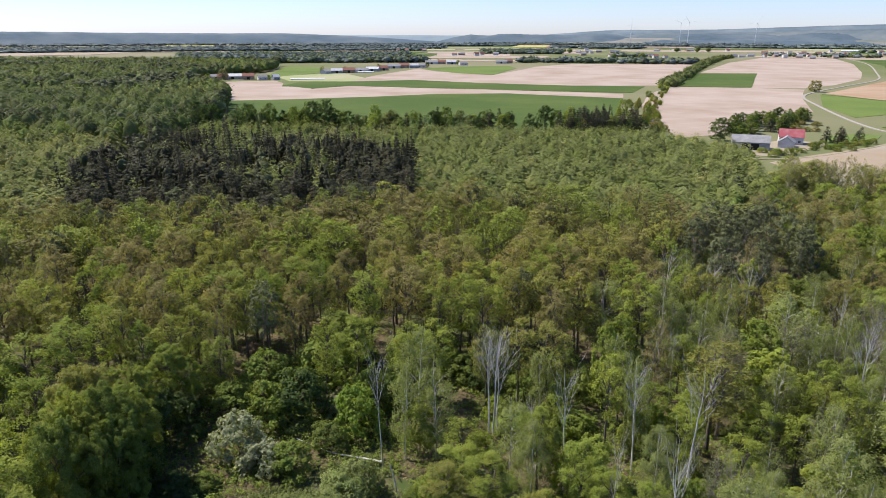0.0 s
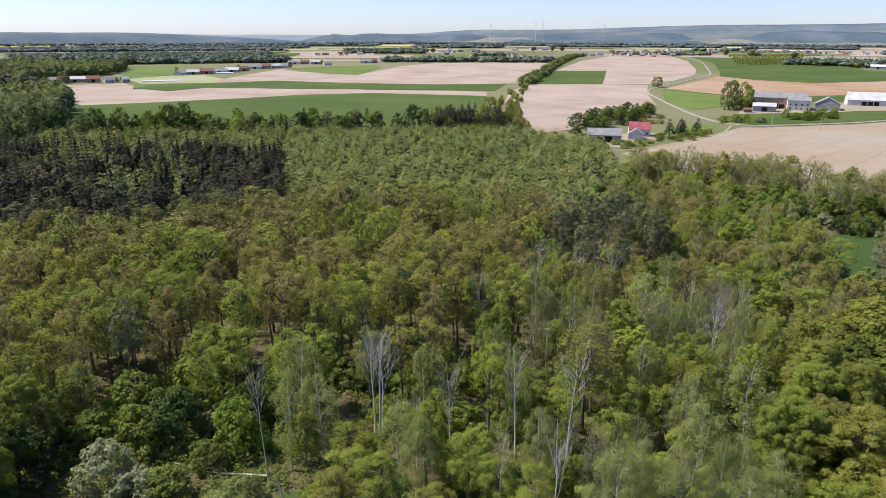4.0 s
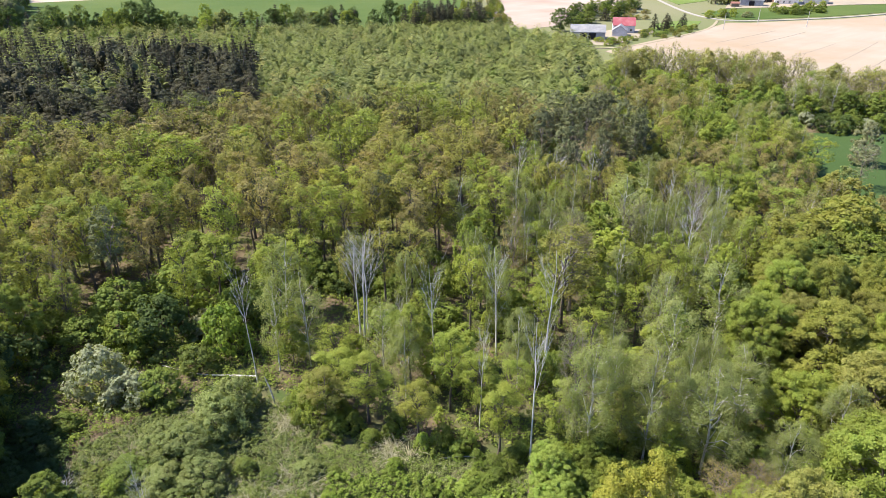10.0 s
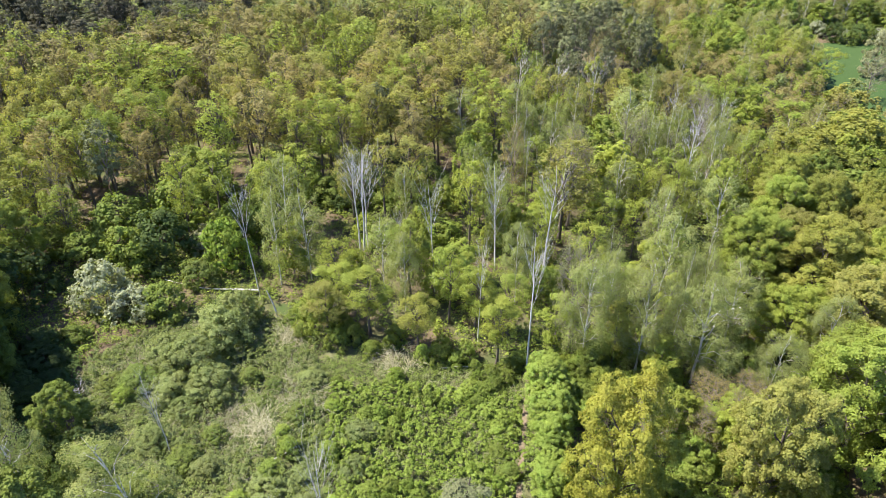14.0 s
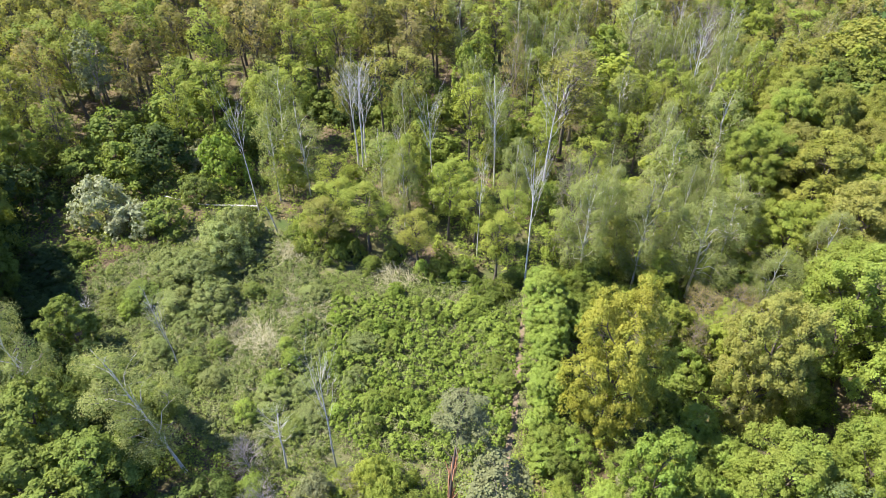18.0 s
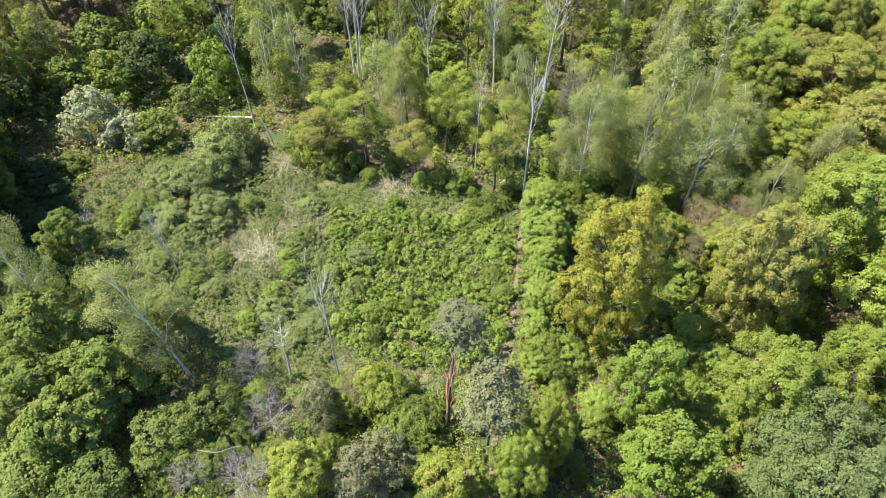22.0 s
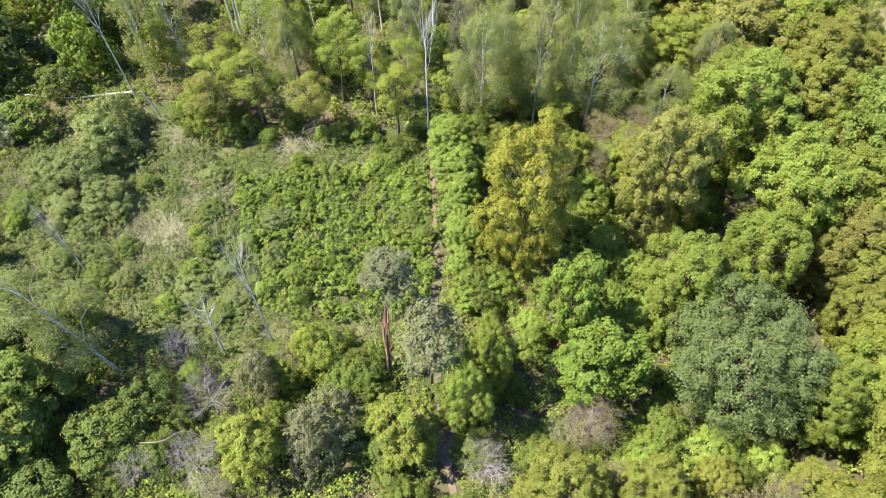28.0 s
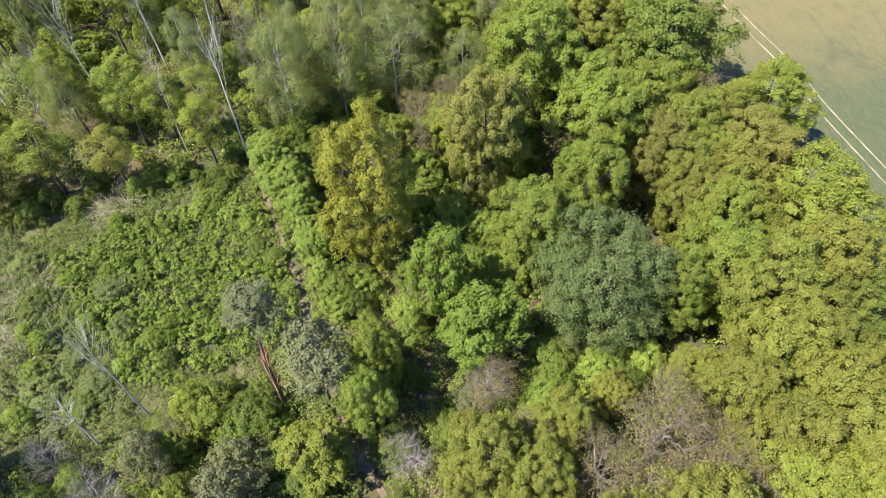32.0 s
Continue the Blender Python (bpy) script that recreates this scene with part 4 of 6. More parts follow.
def fill(ring, mix, spacing, count, seed, lod=None, avoid=(), reach=0.6):
    """Trees scattered over a stretch of the wood; mix: (share, kind, tint, low height, high height, radius)."""
    rng = np.random.default_rng(seed)
    xs, ys = [p[0] for p in ring], [p[1] for p in ring]
    share = np.cumsum([m[0] for m in mix])
    made = tries = 0
    while made < count and tries < count * 40:
        tries += 1
        x, y = rng.uniform(min(xs), max(xs)), rng.uniform(min(ys), max(ys))
        if not inside(x, y, ring) or any(inside(x, y, a) for a in avoid) or not free(x, y, spacing, reach):
            continue
        _, kind, tint, h0, h1, r = mix[int(np.searchsorted(share, rng.uniform(0, share[-1])))]
        plant(kind, round(x, 1), round(y, 1), rng.uniform(h0, h1), r * rng.uniform(0.8, 1.2), tint, lod)
        made += 1
    return made


def woods(name, ring, mix, spacing, seed, label, lod=2, avoid=(), stands=0.0):
    """Far trees beyond counting: crowns and stems joined, one mesh a tint."""
    rng = np.random.default_rng(seed)
    xs, ys = [p[0] for p in ring], [p[1] for p in ring]
    share = np.cumsum([m[0] for m in mix])
    area = (max(xs) - min(xs)) * (max(ys) - min(ys))
    piles = {}
    cell = {}
    for _ in range(int(area / spacing ** 2 * 1.6)):
        x, y = rng.uniform(min(xs), max(xs)), rng.uniform(min(ys), max(ys))
        if not inside(x, y, ring) or any(inside(x, y, a) for a in avoid):
            continue
        k = (int(x // spacing), int(y // spacing))
        if any(k2 in cell and (cell[k2][0] - x) ** 2 + (cell[k2][1] - y) ** 2 < (spacing * 0.75) ** 2 for k2 in [(k[0] + i, k[1] + j) for i in (-1, 0, 1) for j in (-1, 0, 1)]):
            continue
        cell[k] = (x, y)
        pick = rng.uniform(0, 1)
        if stands:
            pick = 0.5 + 0.85 * noise.noise((x * stands, y * stands, seed * 1.37)) + (pick - 0.5) * 0.55
        _, kind, tint, h0, h1, r = mix[int(np.searchsorted(share, min(max(pick, 0.0), 0.999) * share[-1]))]
        s = KINDS[kind]
        seed_here = int(rng.integers(0, 5))
        trunk, limbs, crown = model(kind, seed_here, lod)
        if limbs:
            trunk = joined([trunk, limbs])
        a, f, g = rng.uniform(0, 6.28), r * (rng.uniform(0.65, 1.4) if lod == 3 else rng.uniform(0.8, 1.25)) / s["r"], rng.uniform(h0, h1) / s["h"]
        rot = np.array([[math.cos(a) * f, -math.sin(a) * f, 0], [math.sin(a) * f, math.cos(a) * f, 0], [0, 0, g]])
        if lod == 1:
            sprays = crown[0].reshape(-1, 4, 3)[::2]
            mid = sprays.mean(1, keepdims=True)
            crown = ((mid + (sprays - mid) * 1.3).reshape(-1, 3), crown[1][: len(sprays)])
        bits = [(LEAF[tint], crown)] if lod == 3 else [(LEAF[tint], crown), (BARK[s["bark"]], trunk)]
        for mat, data in bits:
            piles.setdefault(mat.name, (mat, []))[1].append((data[0] @ rot.T + np.array([x, y, 0]), data[1]))
    for mat, pieces in piles.values():
        me = mesh_from(name, *joined(pieces), mat)
        tone = np.repeat(rng.uniform(0, 1, len(pieces)), [len(v) for v, _ in pieces])
        me.attributes.new("tone", "FLOAT", "POINT").data.foreach_set("value", tone.astype(np.float32))
        tagged(new(name, me), label, "woodland", kind="stuff")


# the trees that stand out, one by one
# open_oak 37
plant_all('open_oak', [
    (25.5, 35.8, 19.0, 4.7, 'amber'), (23.6, 47.4, 6.5, 2.8, 'fresh'), (24.6, 52.0, 7, 2.8, 'fresh'), (22.0, 43.6, 5.5, 2.2, 'fresh'), (20.4, 39.4, 5, 2.2, 'fresh'), (40.6, 33.4, 17.5, 4.5, 'olive'),
    (36.4, 22.9, 12, 4.7, 'lime'), (53.5, 37.1, 17, 5.9, 'lime'), (65.8, 26.5, 18, 7.4, 'green'), (50.8, 25.7, 16, 5.2, 'lime'),
    (43.6, 21.5, 14, 3.9, 'lime'), (53.0, 18.8, 13, 4.0, 'olive'), (67.5, 13.9, 13, 5.0, 'lime'), (59.4, 10.9, 13, 5.1, 'olive'),
    (48.1, 8.6, 14, 4.2, 'lime'), (54.7, 2.3, 15, 5.7, 'lime'), (43.6, 1.2, 15, 4.5, 'golden'), (49.1, -1.6, 15, 4.8, 'golden'),
    (39.8, 7.3, 12, 2.8, 'lime'), (46.4, -6.1, 13, 4.1, 'green'), (38.9, -2.7, 14, 4.6, 'golden'), (33.6, -2.1, 13, 3.9, 'golden'),
])
plant_all('open_oak', [
    (37.6, -6.7, 14, 4.3, 'golden'), (31.1, -6.3, 14, 3.8, 'golden'), (35.8, -10.8, 14, 4.6, 'golden'), (34.4, 1.8, 8, 2.8, 'golden'),
    (21.8, 7.7, 10, 2.7, 'golden'), (15.1, 10.5, 11, 3.6, 'golden'), (28.4, 6.5, 6, 1.9, 'golden'), (16.7, 6.0, 11, 3.1, 'golden'),
    (15.2, 23.3, 12, 2.2, 'lime'), (11.8, 20.8, 11, 2.3, 'lime'), (66.7, 59.9, 15, 6.6, 'golden'), (64.6, 49.5, 14, 6.6, 'olive'),
    (58.0, 41.9, 13, 5.7, 'lime'), (60.8, 65.6, 14, 4.8, 'lime'), (82.1, 85.9, 15, 6.6, 'golden'), (96.5, 90.1, 15, 7.3, 'golden'),
    (58.0, 53.3, 11, 4.5, 'lime'),
])
# maple 15
plant_all('maple', [
    (25.2, 25.6, 13.0, 3.1, 'bright'), (24.0, 18.8, 10.6, 4.2, 'bright'), (5.9, 21.3, 8, 3.1, 'lime'), (-28.6, 44.0, 12, 4.2, 'green'),
    (-23.2, 38.6, 10, 4.0, 'green'), (-30.1, 38.7, 10, 4.2, 'green'), (-26.3, 35.4, 9, 4.2, 'green'), (-6.6, 25.6, 8, 2.9, 'lime'),
    (51.3, 93.0, 13, 5.0, 'lime'), (82.0, 74.9, 13, 5.8, 'green'), (27.5, 99.2, 15, 2.9, 'lime'), (53.0, 101.8, 14, 4.3, 'lime'),
    (31.6, 106.4, 13, 3.1, 'lime'), (105.5, 147.5, 13, 4.5, 'lime'), (90.7, 140.1, 11, 3.6, 'dark'),
])
# willow 1
plant_all('willow', [
    (35.6, 13.6, 13, 6.6, 'sallow'),
])
# bare_oak 8
plant_all('bare_oak', [
    (26.6, 1.1, 12, 4.3, 'brown'), (21.3, 15.2, 7, 2.4, 'brown'), (25.9, -3.7, 12, 3.7, 'brown'), (20.5, 3.4, 11, 3.1, 'brown'),
    (21.3, -0.5, 12, 3.1, 'olive'), (21.0, 9.5, 6, 2.2, 'brown'),
])
plant_all('dead_tree', [(-9.0, 32.4, 7, 2.2, 'grey'), (-11.8, 27.0, 5.5, 2.4, 'grey'), (-16.4, 28.6, 4, 1.9, 'grey'), (11.4, 16.3, 4.6, 2.4, 'grey'), (47.5, 37.5, 8, 2.6, 'grey'), (21.0, 15.4, 6.5, 2.2, 'grey'), (-10.5, 38.5, 5, 1.8, 'grey')])
# pine 1
plant_all('pine', [
    (10.5, 25.8, 13, 3.0, 'pine'),
])
# shrub 33
plant_all('shrub', [
    (4.3, 29.0, 4, 3.0, 'green'), (0.8, 25.4, 6, 3.2, 'grey'), (1.0, 33.7, 5, 2.8, 'lime'), (19.0, 34.3, 3.5, 2.4, 'green'),
    (28.0, 12.9, 3, 2.8, 'green'), (30.5, 9.3, 3, 2.6, 'fresh'), (21.2, 33.2, 3, 2.5, 'fresh'), (47.8, 33.9, 3.5, 3.2, 'green'),
    (-30.2, 31.8, 5, 4.9, 'pale'), (-24.2, 29.3, 5, 4.7, 'pale'), (-18.4, 32.4, 5, 4.1, 'pale'), (-14.3, 34.4, 5, 3.5, 'pale'),
    (-4.1, 32.3, 6, 2.7, 'grey'), (-1.6, 24.1, 7, 3.4, 'grey'), (1.9, 32.6, 4.5, 3.4, 'lime'), (3.4, 28.8, 3.5, 3.3, 'green'),
    (-30.0, 83.6, 7, 4.6, 'white'), (-25.4, 80.4, 5, 3.4, 'white'), (-21.5, 80.0, 5, 4.0, 'green'), (-17.2, 86.8, 4, 3.2, 'pale'), (-13.1, 90.0, 8, 4.4, 'bright'),
])
plant_all('shrub', [
    (-8.5, 96.7, 6, 3.8, 'dark'), (-13.6, 71.6, 5.8, 4.6, 'willow'), (-11.2, 75.4, 5.4, 3.6, 'willow'), (-16.6, 67.0, 5, 4.2, 'willow'), (-14.4, 62.6, 3.8, 3.4, 'willow'), (-19.6, 70.0, 3.6, 3.6, 'willow'), (-19.0, 63.5, 2.8, 3.2, 'willow'), (-23.5, 66.5, 2.2, 3.2, 'pale'), (-17.0, 96.2, 4, 3.9, 'grey'), 
    (-44.5, 78.5, 8, 5.0, 'dark'), (-42.0, 88.0, 8, 5.0, 'dark'), (-29.6, 101.8, 8, 6.1, 'green'), (-21.0, 104.2, 9, 6.1, 'green'), (-18.8, 115.5, 9, 6.1, 'green'),
    (-23.2, 95.3, 8, 5.8, 'dark'), (-0.6, 71.6, 6, 3.5, 'lime'), (19.8, 89.2, 5, 4.6, 'lime'), (14.7, 101.3, 5, 4.5, 'green'),
    (11.8, 90.2, 4, 4.6, 'fresh'),
])
# forest_oak 16
plant_all('forest_oak', [
    (2.3, 74.4, 9, 3.0, 'lime'), (5.9, 69.2, 11, 3.3, 'lime'), (0.3, 69.8, 9, 2.9, 'olive'), (11.7, 64.8, 9, 2.6, 'golden'),
    (24.2, 85.4, 16, 3.1, 'lime'), (21.0, 59.7, 11, 2.7, 'lime'), (24.0, 64.6, 10, 2.6, 'lime'), (19.8, 65.9, 11, 2.7, 'lime'),
    (39.1, 84.5, 18, 4.9, 'olive'), (20.5, 141.4, 20, 4.9, 'olive'), (3.8, 133.7, 20, 4.4, 'olive'), (-3.4, 125.7, 18, 4.6, 'lime'),
    (-23.0, 143.6, 20, 5.2, 'lime'), (-29.0, 122.9, 18, 5.2, 'lime'), (-41.7, 119.5, 17, 5.8, 'lime'), (13.3, 125.4, 16, 3.5, 'golden'),
])
# birch 14
plant_all('birch', [
    (37.6, 54.2, 18, 3.6, 'birch'), (31.3, 56.8, 18, 3.6, 'birch'), (43.7, 51.2, 16, 4.7, 'birch'), (51.8, 56.7, 14, 3.5, 'birch'),
    (58.9, 72.7, 17, 4.0, 'birch'), (46.4, 65.3, 17, 3.4, 'birch'), (-3.9, 92.9, 18, 3.2, 'birch'), (-1.0, 83.7, 17, 2.6, 'birch'),
    (31.0, 116.5, 17, 5.0, 'birch'), (41.1, 115.4, 18, 3.9, 'birch'),
    (61.3, 107.7, 18, 4.8, 'birch'), (63.2, 102.1, 16, 3.9, 'birch'),
])
plant('birch', -16.8, 40.1, 17.5, 3.8, 'birch', lean=(-0.24, -0.26))
plant('birch', -31.3, 49.5, 19, 3.2, 'birch', lean=(0.02, 0.03))
# spruce 1
plant_all('spruce', [
    (107.4, 235.9, 12, 3.6, 'spruce'),
])
# bushes along the path and pale twiggy crowns behind them
plant_all('maple', [(21.4, 41.4, 5, 1.9, 'fresh'), (22.9, 45.2, 5.5, 1.9, 'fresh'), (24.0, 49.6, 6, 2.1, 'fresh'), (25.4, 54.6, 6, 2.1, 'fresh'), (19.0, 36.6, 4, 1.7, 'fresh'), (26.3, 50.6, 5, 2.0, 'fresh'), (17.2, 32.6, 3.4, 1.6, 'fresh')])
plant_all('bare_oak', [(30.6, 59.6, 18, 2.9, 'grey'), (45.0, 96.0, 16, 3.0, 'grey'), (58.5, 100.0, 16, 3.2, 'grey'), (36.5, 101.0, 15, 2.7, 'brown'), (50.0, 74.0, 15, 2.8, 'grey')])
TAKEN += [(8 + (25.5 - 8) * k / 22, 15 + 45 * k / 22, 0.9) for k in range(23)]
# bleached and leaning birches
plant_all('dead_birch', [
    (-8.7, 81.3, 19, 1.3, 'grey'),
    (7.7, 88.5, 19, 2.6, 'grey'), (7.1, 89.0, 18, 2.2, 'grey'), (8.4, 88.9, 17.5, 2.2, 'grey'), (16.6, 76.7, 19, 1.6, 'grey'), (12.2, 80.5, 12.5, 1.0, 'grey'), (19.6, 63.8, 17, 1.0, 'grey'),
    (24.3, 57.6, 21, 1.8, 'grey'), (26.9, 80.1, 18.4, 1.7, 'grey'), (38.4, 99.2, 13, 1.0, 'grey'), (-2.2, 37.2, 17.5, 1.5, 'grey'),
    (73.4, 103.1, 14, 2.2, 'grey'), (71.2, 108.4, 14.5, 2.2, 'grey'), (80.9, 106.0, 13.5, 2.0, 'grey'), (-18.5, 54.4, 10, 1.0, 'grey'), (-19.6, 57.0, 9, 1.0, 'grey'), (-7.0, 38.0, 10, 1.7, 'grey'), (-29.6, 64.4, 3.4, 1.1, 'grey'),
    (33.0, 75.5, 19.5, 2.4, 'grey'), (62.0, 125.0, 16, 2.6, 'grey'), (54.5, 126.0, 16, 2.4, 'grey'), (47.0, 131.0, 17, 2.2, 'grey'), (63.0, 88.0, 19, 2.2, 'grey'),
])

# tall dense trees that shade the hollow beside the clearing
plant_all('open_oak', [(-46.5, 72.0, 16, 4.8, 'olive'), (-49.0, 80.0, 17, 4.8, 'olive'), (-43.0, 63.5, 19, 4.4, 'green'), (-43.5, 77.5, 15, 4.6, 'lime'), (-46.0, 85.5, 14, 4.4, 'lime'), (-40.5, 70.0, 16, 3.8, 'green'), (-44.0, 68.0, 19, 4.6, 'lime'), (-43.4, 73.2, 18, 4.2, 'green'), (-43.5, 94.0, 13, 4.4, 'lime')])
HOLLOW = [(-42, 68), (-39, 77), (-33, 78), (-31, 70), (-31, 64), (-36, 62)]
# dark shrubs; their dark leaf colour also stands in for the hollow's deep shade
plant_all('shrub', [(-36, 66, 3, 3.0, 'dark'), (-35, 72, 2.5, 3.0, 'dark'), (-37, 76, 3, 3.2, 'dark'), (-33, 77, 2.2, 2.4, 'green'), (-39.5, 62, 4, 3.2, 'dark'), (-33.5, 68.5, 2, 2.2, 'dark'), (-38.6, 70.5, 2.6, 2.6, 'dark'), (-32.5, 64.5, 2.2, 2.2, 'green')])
TAKEN += [(-36.5, 70, 6), (7.3, 26.2, 3.0), (9.3, 21.3, 3.2), (13, 30, 2.5), (15.5, 35.5, 2.2), (-9.6, 30.8, 2.6), (24.8, 22.2, 1.5), (29, 24, 2.5), (29.5, 17.5, 2.5), (17.0, 19.0, 2.5)]
# ---- the wood, stretch by stretch ----
OAKS = [(-85, 136), (-50, 138), (-18, 140), (14, 140), (46, 138), (54, 138), (46, 128), (36, 112), (22, 106), (5, 112), (-13, 112), (-36, 104), (-48, 96), (-90, 110)]
OAK_MIX = [(3.2, "forest_oak", "lime", 16, 20, 3.7), (5.0, "forest_oak", "olive", 16, 20, 3.7), (2.2, "forest_oak", "golden", 15, 19, 3.6), (3.0, "forest_oak", "brown", 16, 20, 3.6),
           (0.6, "pine", "pine", 17, 20, 2.6), (0.8, "forest_oak", "bright", 13, 17, 3.0), (1.6, "bare_oak", "olive", 15, 18, 3.0)]
fill(OAKS, OAK_MIX, 1.2, 96, 11, lod=1)
woods("oak_wood", [(-124, 142), (-85, 138), (-50, 140), (-18, 142), (14, 142), (46, 140), (56, 140), (70, 178), (46, 190), (14, 197), (-18, 193), (-45, 184), (-72, 174), (-110, 176), (-150, 186)], OAK_MIX, 5.0, 45, "oak wood in young yellow-green and brownish leaf", lod=1)
fill([(-48, 96), (-36, 104), (-13, 112), (5, 112), (22, 106), (20, 96), (2, 98), (-20, 92), (-42, 84), (-60, 84), (-64, 96)],
     [(3, "shrub", "green", 4, 8, 4.0), (2, "forest_oak", "lime", 12, 17, 3.2), (1, "forest_oak", "olive", 13, 17, 3.2), (1, "shrub", "dark", 3, 6, 3.5)], 1.0, 30, 12)
fill([(-90, 110), (-48, 96), (-60, 84), (-38, 62), (-36, 50), (-60, 40), (-90, 70)], [(3, "forest_oak", "lime", 15, 19, 3.6), (2, "forest_oak", "olive", 15, 19, 3.6), (2, "shrub", "green", 4, 7, 3.6), (1, "shrub", "dark", 4, 7, 3.6)], 1.6, 48, 13)
# behind the clearing: birch, alder and dead stems among undergrowth
fill([(-6, 84), (8, 72), (22, 62), (36, 50), (60, 62), (66, 80), (54, 104), (30, 104), (8, 98)],
     [(4, "birch", "birch", 13, 18, 2.2), (3, "forest_oak", "lime", 9, 14, 2.6), (3, "shrub", "lime", 4, 7, 3.0), (2, "shrub", "green", 3, 6, 3.0), (1.5, "young", "lime", 8, 12, 2.0), (1, "forest_oak", "golden", 9, 13, 2.4)], 0.7, 70, 14)
fill([(36, 112), (46, 128), (62, 150), (70, 140), (84, 124), (92, 106), (84, 86), (64, 84), (54, 104)],
     [(4, "birch", "birch", 14, 18, 2.6), (2, "forest_oak", "lime", 11, 15, 2.8), (1.2, "forest_oak", "olive", 12, 16, 3.0), (1.4, "maple", "lime", 9, 13, 3.0), (1.5, "shrub", "green", 4, 7, 3.0), (1, "bare_oak", "grey", 12, 15, 2.6)], 1.0, 60, 15)
# pine clump
fill([(50, 134), (64, 166), (92, 172), (82, 138), (66, 124)], [(5, "pine", "pine", 17, 21, 2.6), (1.2, "bare_oak", "brown", 16, 19, 2.8)], 1.6, 30, 16)
# mixed wood towards the field
MIXED = [(66, 124), (82, 138), (92, 172), (100, 205), (124, 222), (150, 205), (154, 182), (140, 160), (126, 134), (108, 102), (96, 82), (84, 86), (92, 106)]
MIXED_MIX = [(3, "birch", "alder", 12, 16, 3.0), (2.4, "forest_oak", "lime", 12, 15, 3.6), (1.4, "forest_oak", "brown", 12, 16, 3.6), (2.4, "maple", "lime", 10, 14, 3.6), (2.4, "maple", "green", 10, 13, 3.6), (1.4, "maple", "fresh", 9, 13, 3.4), (0.8, "bare_oak", "brown", 11, 14, 3.4), (1, "young", "birch", 10, 14, 2.6), (1, "maple", "olive", 11, 14, 4.0)]
plant("bare_oak", 43, 90, 16, 4.2, "brown", 0)
fill(MIXED, MIXED_MIX, 0.8, 150, 17, lod=1)
RIGHT = [(84, 86), (96, 82), (104, 92), (100, 80), (88, 58), (76, 38), (69, 27), (62, 44), (60, 62), (72, 78)]
fill(RIGHT, [(3, "open_oak", "golden", 12, 16, 4.6), (2.6, "open_oak", "lime", 12, 16, 4.6), (2.4, "open_oak", "olive", 11, 15, 4.4), (2.4, "open_oak", "green", 11, 14, 4.2), (1, "maple", "dark", 10, 13, 4.0)], 1.2, 34, 18)
# foreground right and below
fill([(44, -8), (49, -1), (54, 6), (59, 13), (63, 21), (60, 26), (48, 10), (36, -2), (20, -4), (10, 2), (10, -6), (28, -22), (42, -20)],
     [(5, "open_oak", "golden", 11, 15, 4.2), (3, "open_oak", "lime", 11, 15, 4.2), (1.5, "bare_oak", "brown", 9, 12, 3.4)], 0.9, 34, 19)
fill([(28, 50), (36, 50), (60, 62), (62, 44), (50, 32), (36, 30), (30, 40)], [(3, "shrub", "green", 2.5, 5, 2.6), (2, "shrub", "fresh", 2, 4, 2.4), (1, "birch", "birch", 12, 15, 2.4), (1, "bare_oak", "brown", 5, 8, 2.4)], 0.3, 26, 20)
fill([(20, 12), (34, 4), (44, 16), (34, 30), (22, 32), (14, 30), (12, 16)], [(3, "shrub", "green", 2, 4, 2.4), (2, "shrub", "fresh", 1.8, 3.4, 2.2), (1, "shrub", "grey", 2, 3, 2.2)], 0.1, 26, 21)
fill([(-6, 10), (12, 12), (12, 28), (2, 33), (-8, 36), (-16, 42), (-34, 30), (-26, 12)], [(3, "shrub", "pale", 2, 4, 2.4), (2, "shrub", "green", 2, 4, 2.2), (1, "shrub", "lime", 2, 4, 2.0), (0.7, "bare_oak", "grey", 3, 5, 2.0)], 0.1, 44, 22)
fill([(-16, 42), (-24, 54), (-32, 62), (-46, 50), (-44, 30), (-34, 30)], [(3, "maple", "green", 6, 9, 3.2), (2, "shrub", "pale", 2.5, 5, 3.0), (1.6, "shrub", "dark", 2.5, 5, 3.0), (1, "shrub", "birch", 3, 5, 3.2)], 0.4, 30, 23)
# bushes in the clearing
fill([(-26, 60), (-14, 48), (-6, 40), (6, 38), (2, 56), (-6, 66), (-14, 74), (-28, 70)], [(3, "shrub", "willow", 1.4, 2.6, 2.2), (2, "shrub", "pale", 1.4, 2.6, 2.0), (2, "shrub", "fresh", 1.4, 2.4, 1.6)], 0.9, 24, 24)
fill([(14, 62), (26, 56), (20, 38), (14, 36), (17, 50)], [(3, "shrub", "green", 1.4, 2.6, 1.4), (2, "shrub", "fresh", 1.2, 2.4, 1.4)], 0.6, 14, 25)
fill([(-8, 76), (-1, 68), (12, 61), (24, 55), (24, 59), (12, 66), (0, 73)], [(3, "shrub", "green", 1.6, 3.0, 1.6), (1, "shrub", "fresh", 1.4, 2.4, 1.4)], 0.3, 16, 26)
HERB_BED = [(-2, 65), (12, 61), (23, 56), (20, 46), (15, 36), (6, 37), (-1, 42), (-1, 54)]
fill(HERB_BED, [(3, "shrub", "bright", 1.2, 2.2, 1.2), (3, "shrub", "green", 1.2, 2.4, 1.2), (2, "shrub", "fresh", 1.0, 2.0, 1.3)], 0.5, 26, 37)
fill([(27, 31), (33, 34), (37, 31), (36, 27), (31, 19), (28, 21)], [(3, "shrub", "fresh", 3, 5, 2.4), (2, "shrub", "lime", 3, 5, 2.4)], 0.0, 14, 40, reach=0.2)
